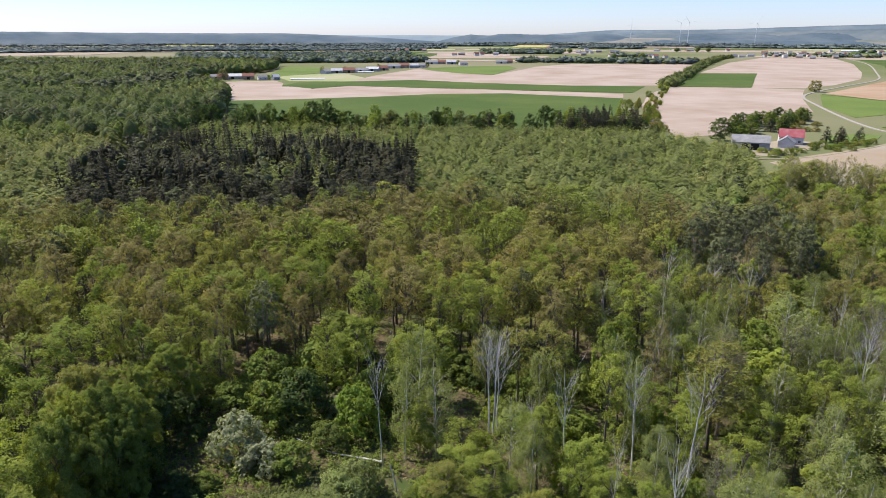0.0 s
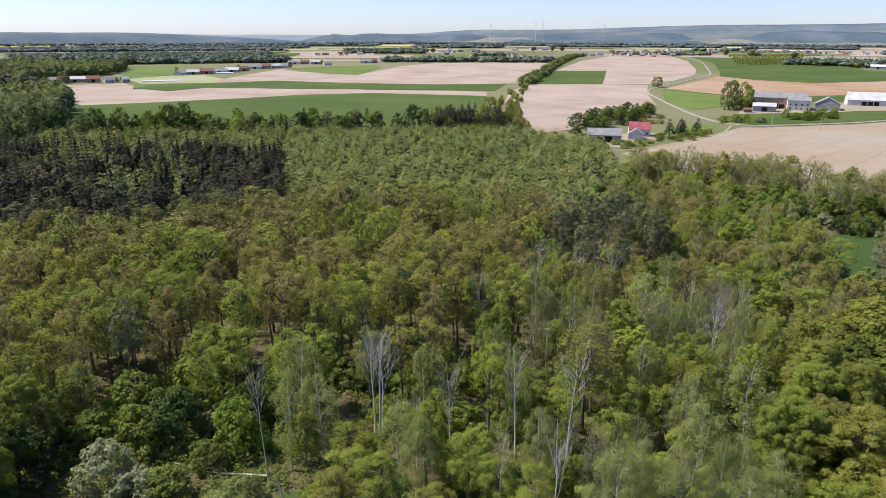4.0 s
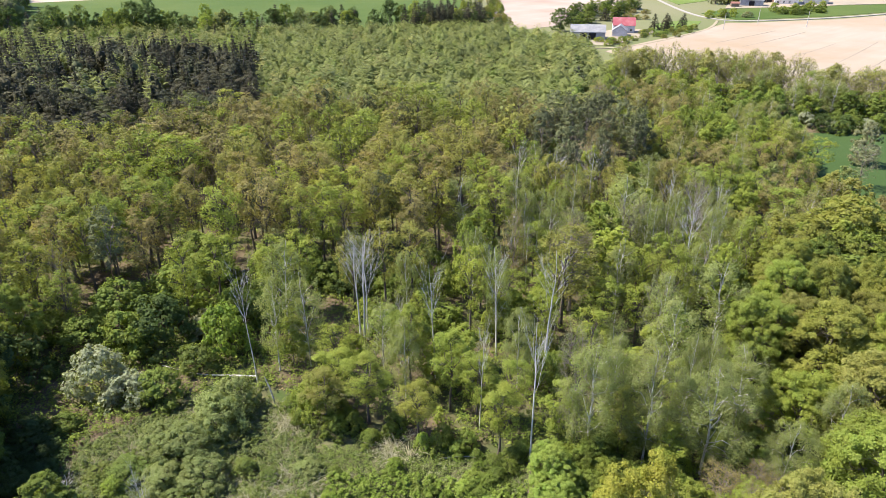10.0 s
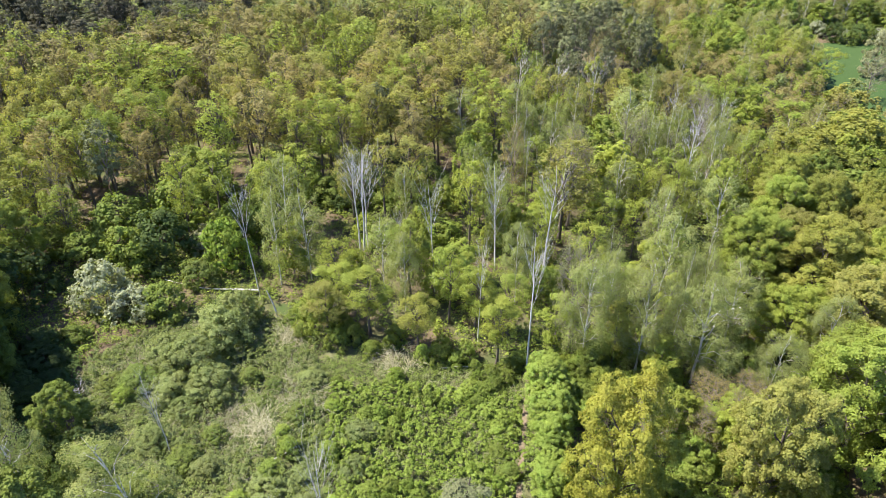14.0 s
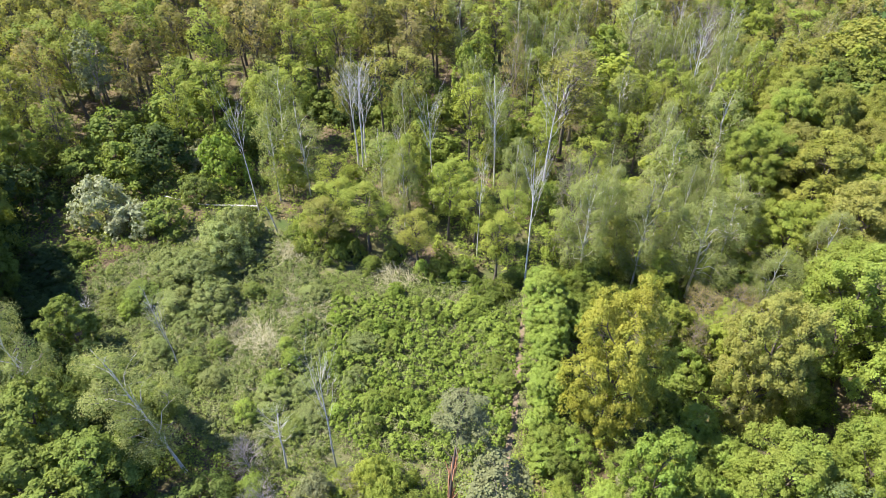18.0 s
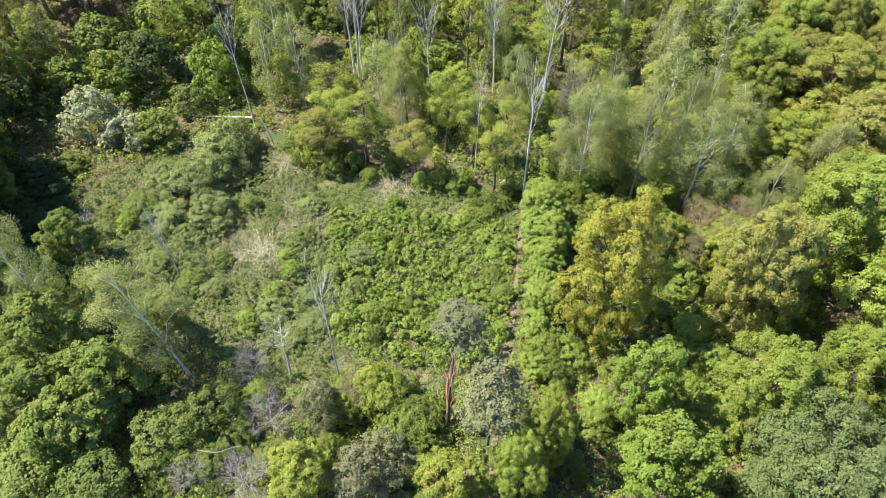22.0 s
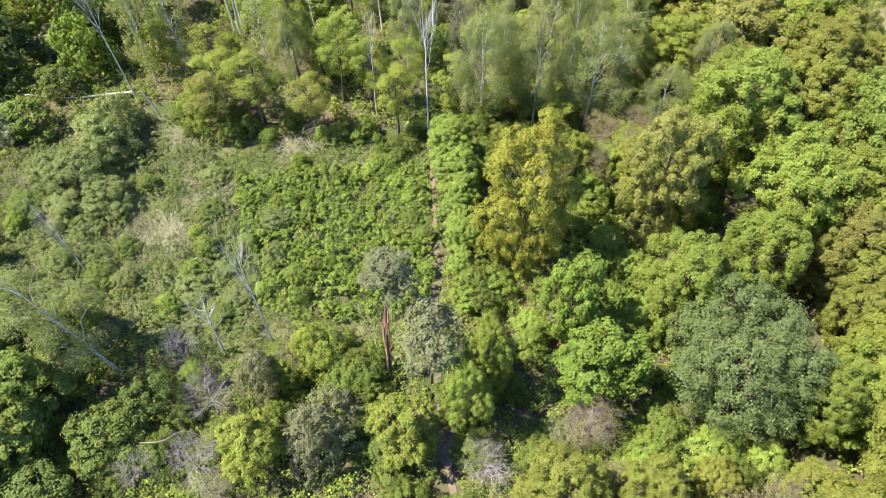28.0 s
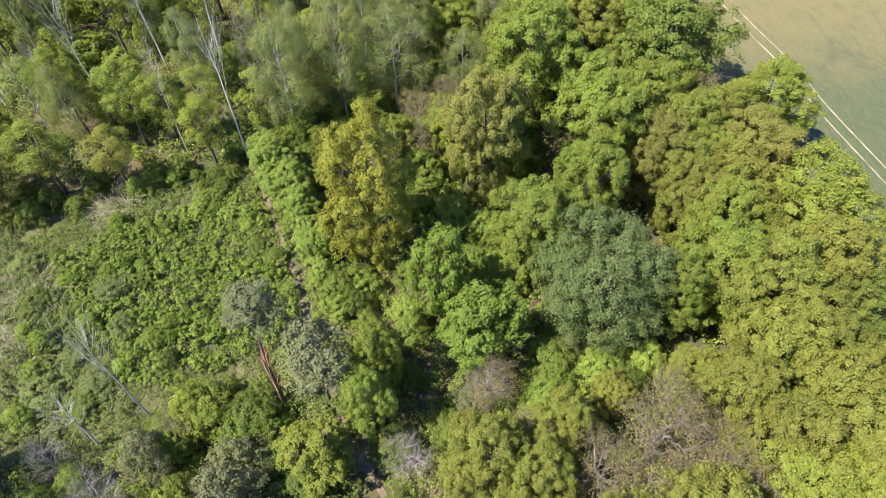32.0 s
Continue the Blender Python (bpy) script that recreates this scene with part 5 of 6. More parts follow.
fill([(31, 40), (35, 45), (46, 44), (50, 36), (46, 30), (44, 38), (36, 40)], [(3, "shrub", "fresh", 3, 6, 2.6), (2, "maple", "lime", 6, 9, 2.6), (1, "bare_oak", "brown", 7, 10, 2.4)], 0.0, 18, 41, reach=0.25)
# edge of the wood along the pale field: slim alders and bare crowns
fill([(122, 240), (150, 226), (170, 196), (190, 182), (226, 178), (214, 190), (186, 204), (166, 232), (134, 258)], [(3, "young", "alder", 14, 18, 3.4), (3, "birch", "alder", 14, 18, 3.4), (1.0, "forest_oak", "green", 12, 16, 3.4), (3.4, "bare_oak", "olive", 13, 18, 3.6)], 0.2, 100, 27, lod=1)
fill([(152, 178), (168, 166), (182, 162), (230, 158), (228, 170), (182, 178), (160, 186)], [(3, "shrub", "green", 3, 6, 3.4), (1, "shrub", "white", 3, 4.5, 3.0), (1, "shrub", "dark", 3, 6, 3.4)], 0.0, 44, 28, lod=1)
fill([(124, 222), (150, 205), (160, 184), (182, 176), (228, 168), (226, 178), (190, 184), (170, 198), (150, 228), (122, 242)], [(1, "maple", "lime", 8, 12, 3.6), (1.2, "maple", "green", 8, 12, 3.6), (2, "birch", "birch", 11, 15, 3.2), (1, "bare_oak", "olive", 10, 14, 3.2)], 0.0, 46, 36, lod=1, reach=0.4)
plant_all("maple", [(105, 95, 13, 4.4, "green"), (110, 104, 13, 4.2, "olive"), (100, 88, 12, 4.2, "lime"), (115, 112, 12, 4.0, "birch"), (113, 99, 11, 3.8, "brown")])
plant("maple", 150, 143, 12, 4.0, "grey", 1)
plant("bare_oak", 136, 128, 12, 3.6, "grey", 1)

# ---- woods farther off ----
fill([(-103, 176), (-70, 174), (-40, 172), (-9, 196), (-11, 240), (-40, 214), (-70, 208), (-122, 210)], [(5.0, "spruce", "spruce", 13, 19, 3.2), (1.6, "birch", "young", 11, 16, 2.8), (3.0, "pine", "spruce", 13, 18, 3.0), (0.8, "pine", "pine", 13, 17, 3.0)], 0.3, 170, 31, lod=1)
woods("spruce_wood", [(-121, 210), (-70, 208), (-40, 214), (-11, 240), (-12, 300), (-77, 326), (-150, 335), (-150, 262)],
      [(2.6, "young", "young", 11, 16, 3.2), (0.8, "pine", "pine", 13, 17, 3.2), (6, "spruce", "spruce", 13, 19, 3.4), (2.0, "pine", "spruce", 13, 18, 3.2)], 4.6, 41, "dense dark spruce wood with light birches", stands=0.035)
woods("young_wood", [(-104, 178), (-123, 210), (-152, 262), (-162, 338), (-250, 350), (-230, 300), (-150, 184)], [(5, "young", "young", 10, 15, 3.6), (1.5, "young", "alder", 10, 15, 3.4), (1, "maple", "olive", 11, 15, 3.4)], 4.6, 50, "light green young trees beside the spruces")
fill([(-150, 300), (-77, 304), (-14, 278), (-13, 300), (-77, 328), (-155, 345)], [(1, "spruce", "spruce", 17, 22, 2.5)], 0.6, 42, 38, lod=1, reach=0.3)
fill([(-130, 215), (-70, 215), (-14, 240), (-14, 270), (-77, 295), (-150, 290)], [(1, "spruce", "spruce", 19, 23, 2.5)], 1.5, 44, 39, lod=1, reach=0.3)
YOUNG = [(-11, 200), (14, 200), (46, 194), (72, 180), (98, 200), (118, 226), (128, 262), (146, 320), (118, 384), (60, 388), (-12, 392), (-12, 300)]
woods("young_wood", YOUNG, [(6, "young", "young", 9, 11.5, 3.4), (1.6, "young", "birch", 9, 12, 3.4), (0.8, "young", "alder", 9, 12, 3.2), (0.8, "young", "pale", 9, 12, 3.0), (0.12, "spruce", "spruce", 8, 13, 2.0)], 4.2, 42, "thick light green young birch and alder wood", lod=2)
LOW = [(-150, 350), (-77, 328), (-14, 302), (-14, 392), (-148, 402)]
woods("young_wood", LOW, [(5, "young", "young", 9, 13, 3.6), (1.5, "maple", "green", 9, 13, 3.6), (1, "young", "alder", 9, 13, 3.4), (0.3, "spruce", "spruce", 10, 15, 2.2)], 4.6, 48, "light green young trees before the field")
NEARER = [(-240, 330), (-150, 350), (-148, 408), (-160, 470), (-190, 590), (-420, 590)]
woods("mixed_wood", [(-240, 330), (-150, 350), (-77, 328), (-14, 302), (-14, 385), (-148, 408), (-160, 470), (-178, 554), (-247, 764), (-290, 780), (-322, 878), (-345, 985), (-300, 1050), (-288, 1152), (-318, 1336), (-560, 1380), (-900, 1400), (-600, 500)],
      [(2.0, "pine", "pine", 16, 20, 6.0), (0.9, "spruce", "spruce", 15, 20, 4.4), (3, "open_oak", "deep", 15, 20, 7.0), (3, "open_oak", "far", 15, 20, 7.4), (2.4, "maple", "green", 13, 18, 6.8), (1.8, "maple", "young", 12, 18, 6.0)], 10.5, 43, "wide mixed wood of oak, pine and birch", lod=3, avoid=[NEARER, LOW], stands=0.011)
woods("mixed_wood", NEARER, [(2.4, "pine", "pine", 15, 20, 4.0), (1, "spruce", "spruce", 15, 21, 3.0), (3, "open_oak", "deep", 16, 21, 6.4), (4, "open_oak", "far", 15, 21, 6.0), (2.4, "maple", "green", 13, 18, 5.0), (2.0, "maple", "young", 12, 17, 4.4)], 7.2, 49, "mixed wood of oak, pine and birch", lod=2, stands=0.016)
woods("mixed_wood", [(-150, 176), (-90, 110), (-60, 84), (-72, 72), (-130, 140), (-200, 230), (-220, 320), (-190, 240)],
      [(3, "forest_oak", "lime", 15, 19, 4.0), (2, "forest_oak", "olive", 15, 19, 4.0), (2, "birch", "young", 14, 17, 3.4), (1, "pine", "pine", 15, 18, 3.0)], 5.5, 44, "mixed wood beyond the oaks")
# tree row along the big green field
ROW = [(-160, 425), (-150, 404), (-40, 394), (60, 390), (112, 382), (118, 398), (60, 410), (-40, 412)]
plant_all("open_oak", [(-70, 402, 22, 7.2, "dark"), (-79, 405, 21, 6.4, "dark"), (-82.5, 402, 18, 4.4, "green"), (-89, 402, 18, 4.6, "green"), (-104, 402, 20, 6.0, "green"), (-117, 402, 20, 6.0, "dark"), (-140, 404, 20, 6.5, "dark"), (-150, 408, 21, 7.0, "dark"), (-40.7, 402, 19, 4.4, "lime"), (-32, 400, 15, 5.0, "olive"),
                    (-5, 402, 16, 5.0, "dark"), (1.8, 402, 18, 5.0, "green"), (10, 402, 16, 4.4, "far"), (37, 402, 14, 5.0, "green"), (61.2, 402, 19, 5.6, "dark"), (68, 400, 16, 4.6, "green"), (76.3, 402, 18, 5.0, "lime"), (111, 408, 22, 5.6, "lime")])
plant_all("spruce", [(-20.9, 400, 13, 2.4, "spruce"), (-10.6, 400, 15, 2.8, "spruce"), (-13.6, 401, 13, 2.4, "spruce"), (-130, 402, 19, 3.0, "spruce")])
fill(ROW, [(3, "maple", "dark", 12, 16, 5.0), (2, "maple", "far", 12, 17, 5.4), (1.4, "maple", "green", 12, 17, 5.4), (0.8, "maple", "lime", 11, 16, 5.0), (1, "spruce", "spruce", 15, 20, 3.4), (1, "bare_oak", "olive", 12, 15, 4.0)], 0.2, 62, 32, lod=1, reach=0.5)
fill([(72, 386), (112, 376), (117, 394), (104, 420), (84, 408)], [(5, "spruce", "spruce", 15, 22, 3.4)], 0.2, 44, 33, lod=1, reach=0.4)
# hedge of trees climbing between the fields
HEDGE = smooth_line([(126, 400), (150, 480), (186, 600), (248, 765), (340, 970), (467, 1255), (659, 1654), (759, 1816)], 12)
hr = np.random.default_rng(34)
for i in range(52):
    q = (i / 52) ** 1.2 * 40
    a, b = HEDGE[int(q)], HEDGE[int(q) + 1]
    f = q - int(q)
    plant("maple" if hr.random() < 0.6 else "shrub", a[0] + (b[0] - a[0]) * f + hr.normal(0, 4.5), a[1] + (b[1] - a[1]) * f + hr.normal(0, 5), hr.uniform(4, 9), hr.uniform(2.2, 4.0),
          str(hr.choice(["green", "lime", "olive", "olive", "brown", "far"])), 1 if q < 24 else 2)
woods("hedgerow", [(x - 9, y + 4) for x, y in HEDGE[38:]] + [(x + 9, y - 4) for x, y in HEDGE[:37:-1]], [(1, "maple", "far", 7, 12, 5.0), (1, "shrub", "green", 4, 6, 5.0)], 7.0, 46, "hedgerow of bushes and trees between the fields", lod=3)
fill([(25, 59), (30, 62), (44, 58), (46, 50), (34, 48), (26, 50)], [(3, "shrub", "green", 2.5, 5, 2.4), (2, "shrub", "lime", 2.5, 5, 2.4), (1, "young", "lime", 7, 10, 2.0)], 0.0, 20, 29, reach=0.35)


# ---- undergrowth, weeds and grass ----
def cover(name, rings, avoid, density, seed, tint, low, high, per, sigma, size, label, patch=0.12, cut=0.0, salt=0.0):
    """Low leafy growth over a stretch of ground, thicker and taller in patches."""
    rng = np.random.default_rng(seed)
    centres = []
    for ring in rings:
        xs, ys = [p[0] for p in ring], [p[1] for p in ring]
        for _ in range(int((max(xs) - min(xs)) * (max(ys) - min(ys)) * density)):
            x, y = rng.uniform(min(xs), max(xs)), rng.uniform(min(ys), max(ys))
            if not inside(x, y, ring) or any(inside(x, y, a) for a in avoid):
                continue
            w = 0.5 + 0.8 * noise.noise((x * patch, y * patch, salt)) + 0.35 * noise.noise((x * patch * 4, y * patch * 4, salt + 5))
            if w < cut:
                continue
            centres.append((x, y, low + (high - low) * max(0.0, min(1.0, w)) * rng.uniform(0.35, 1.0)))
    c = np.array(centres)
    v, f = leaves(rng, c, per, sigma, size, np.array([0, 0, -400.0]), up=0.5, out=0.3, flat=0.8, rough=0.45)
    v[:, 2] = np.maximum(v[:, 2], 0.06)
    tagged(new(name, mesh_from(name, v, f, LEAF[tint])), label, "undergrowth", kind="stuff")


def clumps(name, ring, avoid, spacing, seed, tint, low, high, per, size, label):
    """Leafy tussocks side by side, each a small dome of leaves with dark gaps between."""
    rng = np.random.default_rng(seed)
    xs, ys = [p[0] for p in ring], [p[1] for p in ring]
    placed, tufts, hearts = [], [], []
    for _ in range(int((max(xs) - min(xs)) * (max(ys) - min(ys)) / spacing ** 2 * 5)):
        x, y = rng.uniform(min(xs), max(xs)), rng.uniform(min(ys), max(ys))
        if not inside(x, y, ring) or any(inside(x, y, a) for a in avoid) or any((x - a) ** 2 + (y - b) ** 2 < spacing ** 2 for a, b in placed):
            continue
        placed.append((x, y))
        top = low + (high - low) * max(0.0, min(1.0, 0.5 + 0.9 * noise.noise((x * 0.16, y * 0.16, seed * 0.7)) + rng.uniform(-0.3, 0.3)))
        wide = spacing * rng.uniform(0.5, 0.85)
        for _ in range(9):
            q = rng.normal(0, 1, 3)
            q /= np.linalg.norm(q)
            tufts.append((x + q[0] * wide * 0.75, y + q[1] * wide * 0.75, 0.12 + top * (0.55 + 0.38 * abs(q[2]))))
            hearts.append((x, y, top * 0.3))
    v, f = leaves(rng, np.array(tufts), per, 0.17, size, np.array(hearts), up=0.5, out=0.6, flat=0.8, rough=0.4, face=0.6)
    v[:, 2] = np.maximum(v[:, 2], 0.06)
    tagged(new(name, mesh_from(name, v, f, LEAF[tint])), label, "undergrowth", kind="stuff")


def grass(name, ring, count, seed, tint, length, label, avoid=(), even=False):
    rng = np.random.default_rng(seed)
    xs, ys = [p[0] for p in ring], [p[1] for p in ring]
    roots = []
    while len(roots) < count:
        x, y = rng.uniform(min(xs), max(xs)), rng.uniform(min(ys), max(ys))
        if inside(x, y, ring) and (even or noise.noise((x * 0.22, y * 0.22, 7.7)) > rng.uniform(-0.1, 0.25)) and not any(inside(x, y, a) for a in avoid):
            roots.append((x, y, 0.1))
    p = np.repeat(np.array(roots), 26, axis=0)
    n = len(p)
    off = rng.normal(0, 0.26, (n, 2))
    p[:, :2] += off
    lean = np.repeat(rng.normal(0, 0.35, (len(roots), 2)), 26, axis=0)
    tip = np.column_stack([lean + off * 1.3 + rng.normal(0, 0.22, (n, 2)), rng.uniform(0.35, 0.9, n)]) * length * rng.uniform(0.6, 1.2, n)[:, None]
    side = np.column_stack([rng.normal(0, 1, (n, 2)), np.zeros(n)])
    side *= 0.022 / np.linalg.norm(side, axis=1)[:, None]
    bend = tip * np.array([0.45, 0.45, 0.75])
    v = np.stack([p - side, p + side, p + bend + side * 0.9, p + bend - side * 0.9, p + bend - side * 0.9, p + bend + side * 0.9, p + tip * np.array([1.25, 1.25, 0.8]) + side * 0.3, p + tip * np.array([1.25, 1.25, 0.8]) - side * 0.3], 1).reshape(-1, 3)
    n *= 2
    tagged(new(name, mesh_from(name, v, np.arange(4 * n).reshape(n, 4), LEAF[tint])), label, "grass", kind="stuff")


PATH_LINE = smooth_line([(25.5, 60), (24.2, 56.5), (22.3, 52), (20.6, 48), (18.6, 43), (16.8, 38.5), (14.8, 34.5), (12.8, 29.5), (10.6, 24.5), (9.0, 20.0), (8.0, 15.0)], 4)
strip("path", PATH_LINE, 0.6, 0.05, 0.13, M["dirt"], "narrow trodden dirt path through the weeds")
slab("dirt_patch", [(7.4, 24), (9.6, 25), (11.0, 22.6), (10.6, 19.5), (8.6, 17.6), (7.6, 20.5)], 0.05, 0.16, M["dirt"], "patch of bare trodden earth")
GAP = [(x - 0.85, y) for x, y in PATH_LINE] + [(x + 0.5, y) for x, y in PATH_LINE[::-1]]
BARE = [(7.6, 23.5), (9.4, 24.4), (10.6, 22.4), (10.2, 19.8), (8.8, 18.2), (8.0, 20.5)]
HERBS = [(-3, 66), (12, 62), (24.5, 57), (22, 49), (18, 40), (14.5, 34), (4, 35), (-3, 40), (-2, 52)]
MEADOW = [(-10, 79), (-1, 71), (-2, 60), (-2, 50), (-3, 38), (-9, 37), (-16, 44), (-24, 55), (-31, 64), (-30, 73), (-19, 79)]
NETTLES = [(0, 60), (12, 57), (22.5, 53), (21, 47), (17.5, 39.5), (14, 34.5), (4, 36), (-2, 41), (-1, 52)]
clumps("nettle_bed", NETTLES, [GAP], 1.05, 61, "bright", 0.6, 2.1, 16, 0.21, "dense bed of leafy green nettles")
clumps("nettle_bed", NETTLES, [GAP], 1.6, 160, "green", 0.8, 2.3, 18, 0.21, "dark green nettles and young elder")
cover("weed_bed", [HERBS], [GAP], 4.6, 62, "pale", 0.15, 0.9, 16, 0.26, 0.15, "fresh green weeds in the clearing", 0.2, 0.1, 3.0)
clumps("scrub_bed", MEADOW, [], 1.25, 163, "willow", 0.5, 1.7, 16, 0.17, "grey-green willow scrub in low tussocks")
clumps("scrub_bed", MEADOW, [], 1.9, 164, "pale", 0.5, 1.9, 16, 0.18, "pale green tussocks of brambles and herbs")
cover("weed_bed", [MEADOW], [], 4.0, 63, "willow", 0.15, 0.8, 14, 0.28, 0.15, "pale green weeds and herbs", 0.17, 0.12, 1.0)
cover("weed_bed", [MEADOW, HERBS], [GAP], 1.8, 64, "grey", 0.2, 1.1, 16, 0.3, 0.15, "grey-green scrub of low willow", 0.15, 0.5, 2.0)
cover("weed_bed", [CLEARING], [GAP], 3.0, 165, "pale", 0.1, 0.6, 14, 0.3, 0.16, "low weeds all over the clearing", 0.2, -1.0, 4.0)
grass("dry_grass", MEADOW, 420, 65, "straw", 1.0, "bleached dry grass tufts")
for x, y, r, k in ((-8.9, 55.9, 2.6, 22), (-6.6, 54.2, 1.7, 12), (-2.5, 58.2, 2.4, 22), (-22.7, 69.2, 2.6, 30), (-3.6, 71.3, 2.2, 20), (8.8, 63.3, 3.0, 18), (-12.0, 57.6, 1.8, 12), (-5.4, 61.5, 1.8, 12)):
    grass("dry_grass", [(x + r * math.cos(a * 0.785) * (0.6 + 0.5 * (a % 3)), y + r * math.sin(a * 0.785) * (0.9 - 0.3 * (a % 2))) for a in range(8)], k, 660 + k + int(x), "straw", 1.7, "patch of long bleached dry grass", even=True)
grass("dry_grass", HERBS, 160, 66, "straw", 0.8, "bleached dry grass tufts among weeds", [GAP])
grass("green_grass", MEADOW, 700, 67, "fresh", 0.6, "fresh green grass tufts")
NEAR_WOOD = [(-60, 20), (-90, 110), (-85, 150), (-18, 150), (46, 146), (62, 146), (84, 124), (100, 100), (98, 84), (94, 40), (78, 14), (62, -6), (40, -30), (0, -20), (-30, 8)]
cover("undergrowth", [NEAR_WOOD], [CLEARING, BARE, GAP, HOLLOW], 0.4, 68, "green", 0.1, 1.7, 18, 0.5, 0.28, "green undergrowth of saplings and brambles", 0.09, 0.15)
cover("undergrowth", [NEAR_WOOD], [CLEARING, BARE, GAP, HOLLOW], 0.3, 69, "lime", 0.1, 1.9, 18, 0.5, 0.28, "yellow-green saplings under the trees", 0.07, 0.4, 9.0)
cover("leaf_litter", [NEAR_WOOD], [CLEARING], 0.06, 70, "litter", 0.05, 0.12, 6, 0.5, 0.36, "fallen brown leaves", 0.1, 0.1, 4.0)
SHADY = [(-40, 62), (-46, 80), (-40, 94), (-22, 98), (-4, 90), (-7, 80), (-19, 79), (-30, 74), (-32, 64)]
cover("undergrowth", [SHADY], [CLEARING, HOLLOW], 2.6, 76, "green", 0.1, 1.0, 14, 0.36, 0.22, "green herbs and brambles round the blossom bush", 0.2, -0.2, 3.0)
# dark leaf colour hides the floor and imitates the hollow's black shade
cover("undergrowth", [HOLLOW], [], 4.0, 75, "dark", 0.2, 1.6, 11, 0.4, 0.32, "dark herbs whose leaf colour deepens the hollow's shade", 0.2, 0.1)
BEHIND = [(-8, 82), (-1, 74), (12, 66), (25, 59), (36, 50), (60, 60), (72, 80), (84, 100), (70, 120), (50, 124), (36, 110), (8, 108), (-20, 108), (-14, 90)]
cover("sapling_thicket", [BEHIND], [CLEARING], 0.7, 73, "fresh", 0.2, 2.6, 20, 0.42, 0.24, "fresh green saplings behind the clearing", 0.1, 0.25, 2.2)
cover("sapling_thicket", [BEHIND], [CLEARING], 0.5, 74, "lime", 0.2, 3.0, 20, 0.42, 0.24, "yellow-green saplings behind the clearing", 0.1, 0.4, 4.4)
LOWER = [(10, 34), (24, 50), (27, 60), (44, 58), (58, 48), (50, 30), (40, 12), (36, 2), (24, 2), (12, 8), (-6, 8), (-30, 20), (-34, 34), (-16, 44), (-6, 36), (2, 32)]
cover("bramble_bed", [LOWER], [CLEARING, BARE, GAP, HOLLOW], 1.9, 71, "fresh", 0.2, 1.6, 22, 0.36, 0.18, "fresh green brambles between the trees", 0.12, 0.2, 6.0)
cover("bramble_bed", [LOWER], [CLEARING, BARE, GAP, HOLLOW], 1.3, 72, "green", 0.2, 1.9, 22, 0.36, 0.18, "deep green brambles between the trees", 0.12, 0.4, 8.0)


# ---- fallen and broken trees ----
def log(line, r0, r1, bark, label, name="fallen_log"):
    v, f = tube(np.array(smooth_line(line, 4)), np.linspace(r0, r1, (len(line) - 1) * 4 + 1), 7)
    me = mesh_from(name, v, f, BARK[bark])
    me.polygons.foreach_set("use_smooth", np.ones(len(me.polygons), dtype=bool))
    return tagged(new(name, me), label, "log")


log([(-8.9, 82.3, 0.6), (-13, 83.6, 0.5), (-17.2, 85.1, 0.35), (-22.7, 88.6, 0.3)], 0.17, 0.06, "birch", "white fallen birch log lying in the scrub")
log([(-6.2, 75.7, 0.0), (-6.6, 76.0, 2.4), (-7.2, 76.4, 4.6)], 0.14, 0.07, "dead", "leaning grey dead stump", "dead_stump")
log([(11, 24.4, 0.5), (12.4, 23.2, 0.4), (14.2, 22.2, 0.35)], 0.13, 0.09, "oak", "dark broken log beside the path")
log([(-9, 50, 0.4), (-6, 51.2, 0.5), (-3.6, 52.8, 0.4)], 0.08, 0.03, "dead", "pale dead branch lying in weeds", "fallen_branch")
log([(14, 60.5, 0.3), (17, 60.0, 0.4), (20, 58.6, 0.3)], 0.09, 0.04, "dead", "pale dead branch at the clearing's edge", "fallen_branch")
log([(-15.5, 30.4, 3.2), (-13.6, 29.4, 3.9), (-11.6, 29.4, 4.1), (-10.0, 28.2, 3.4)], 0.05, 0.02, "twig", "crooked pale dead bough over shrubs", "dead_bough")


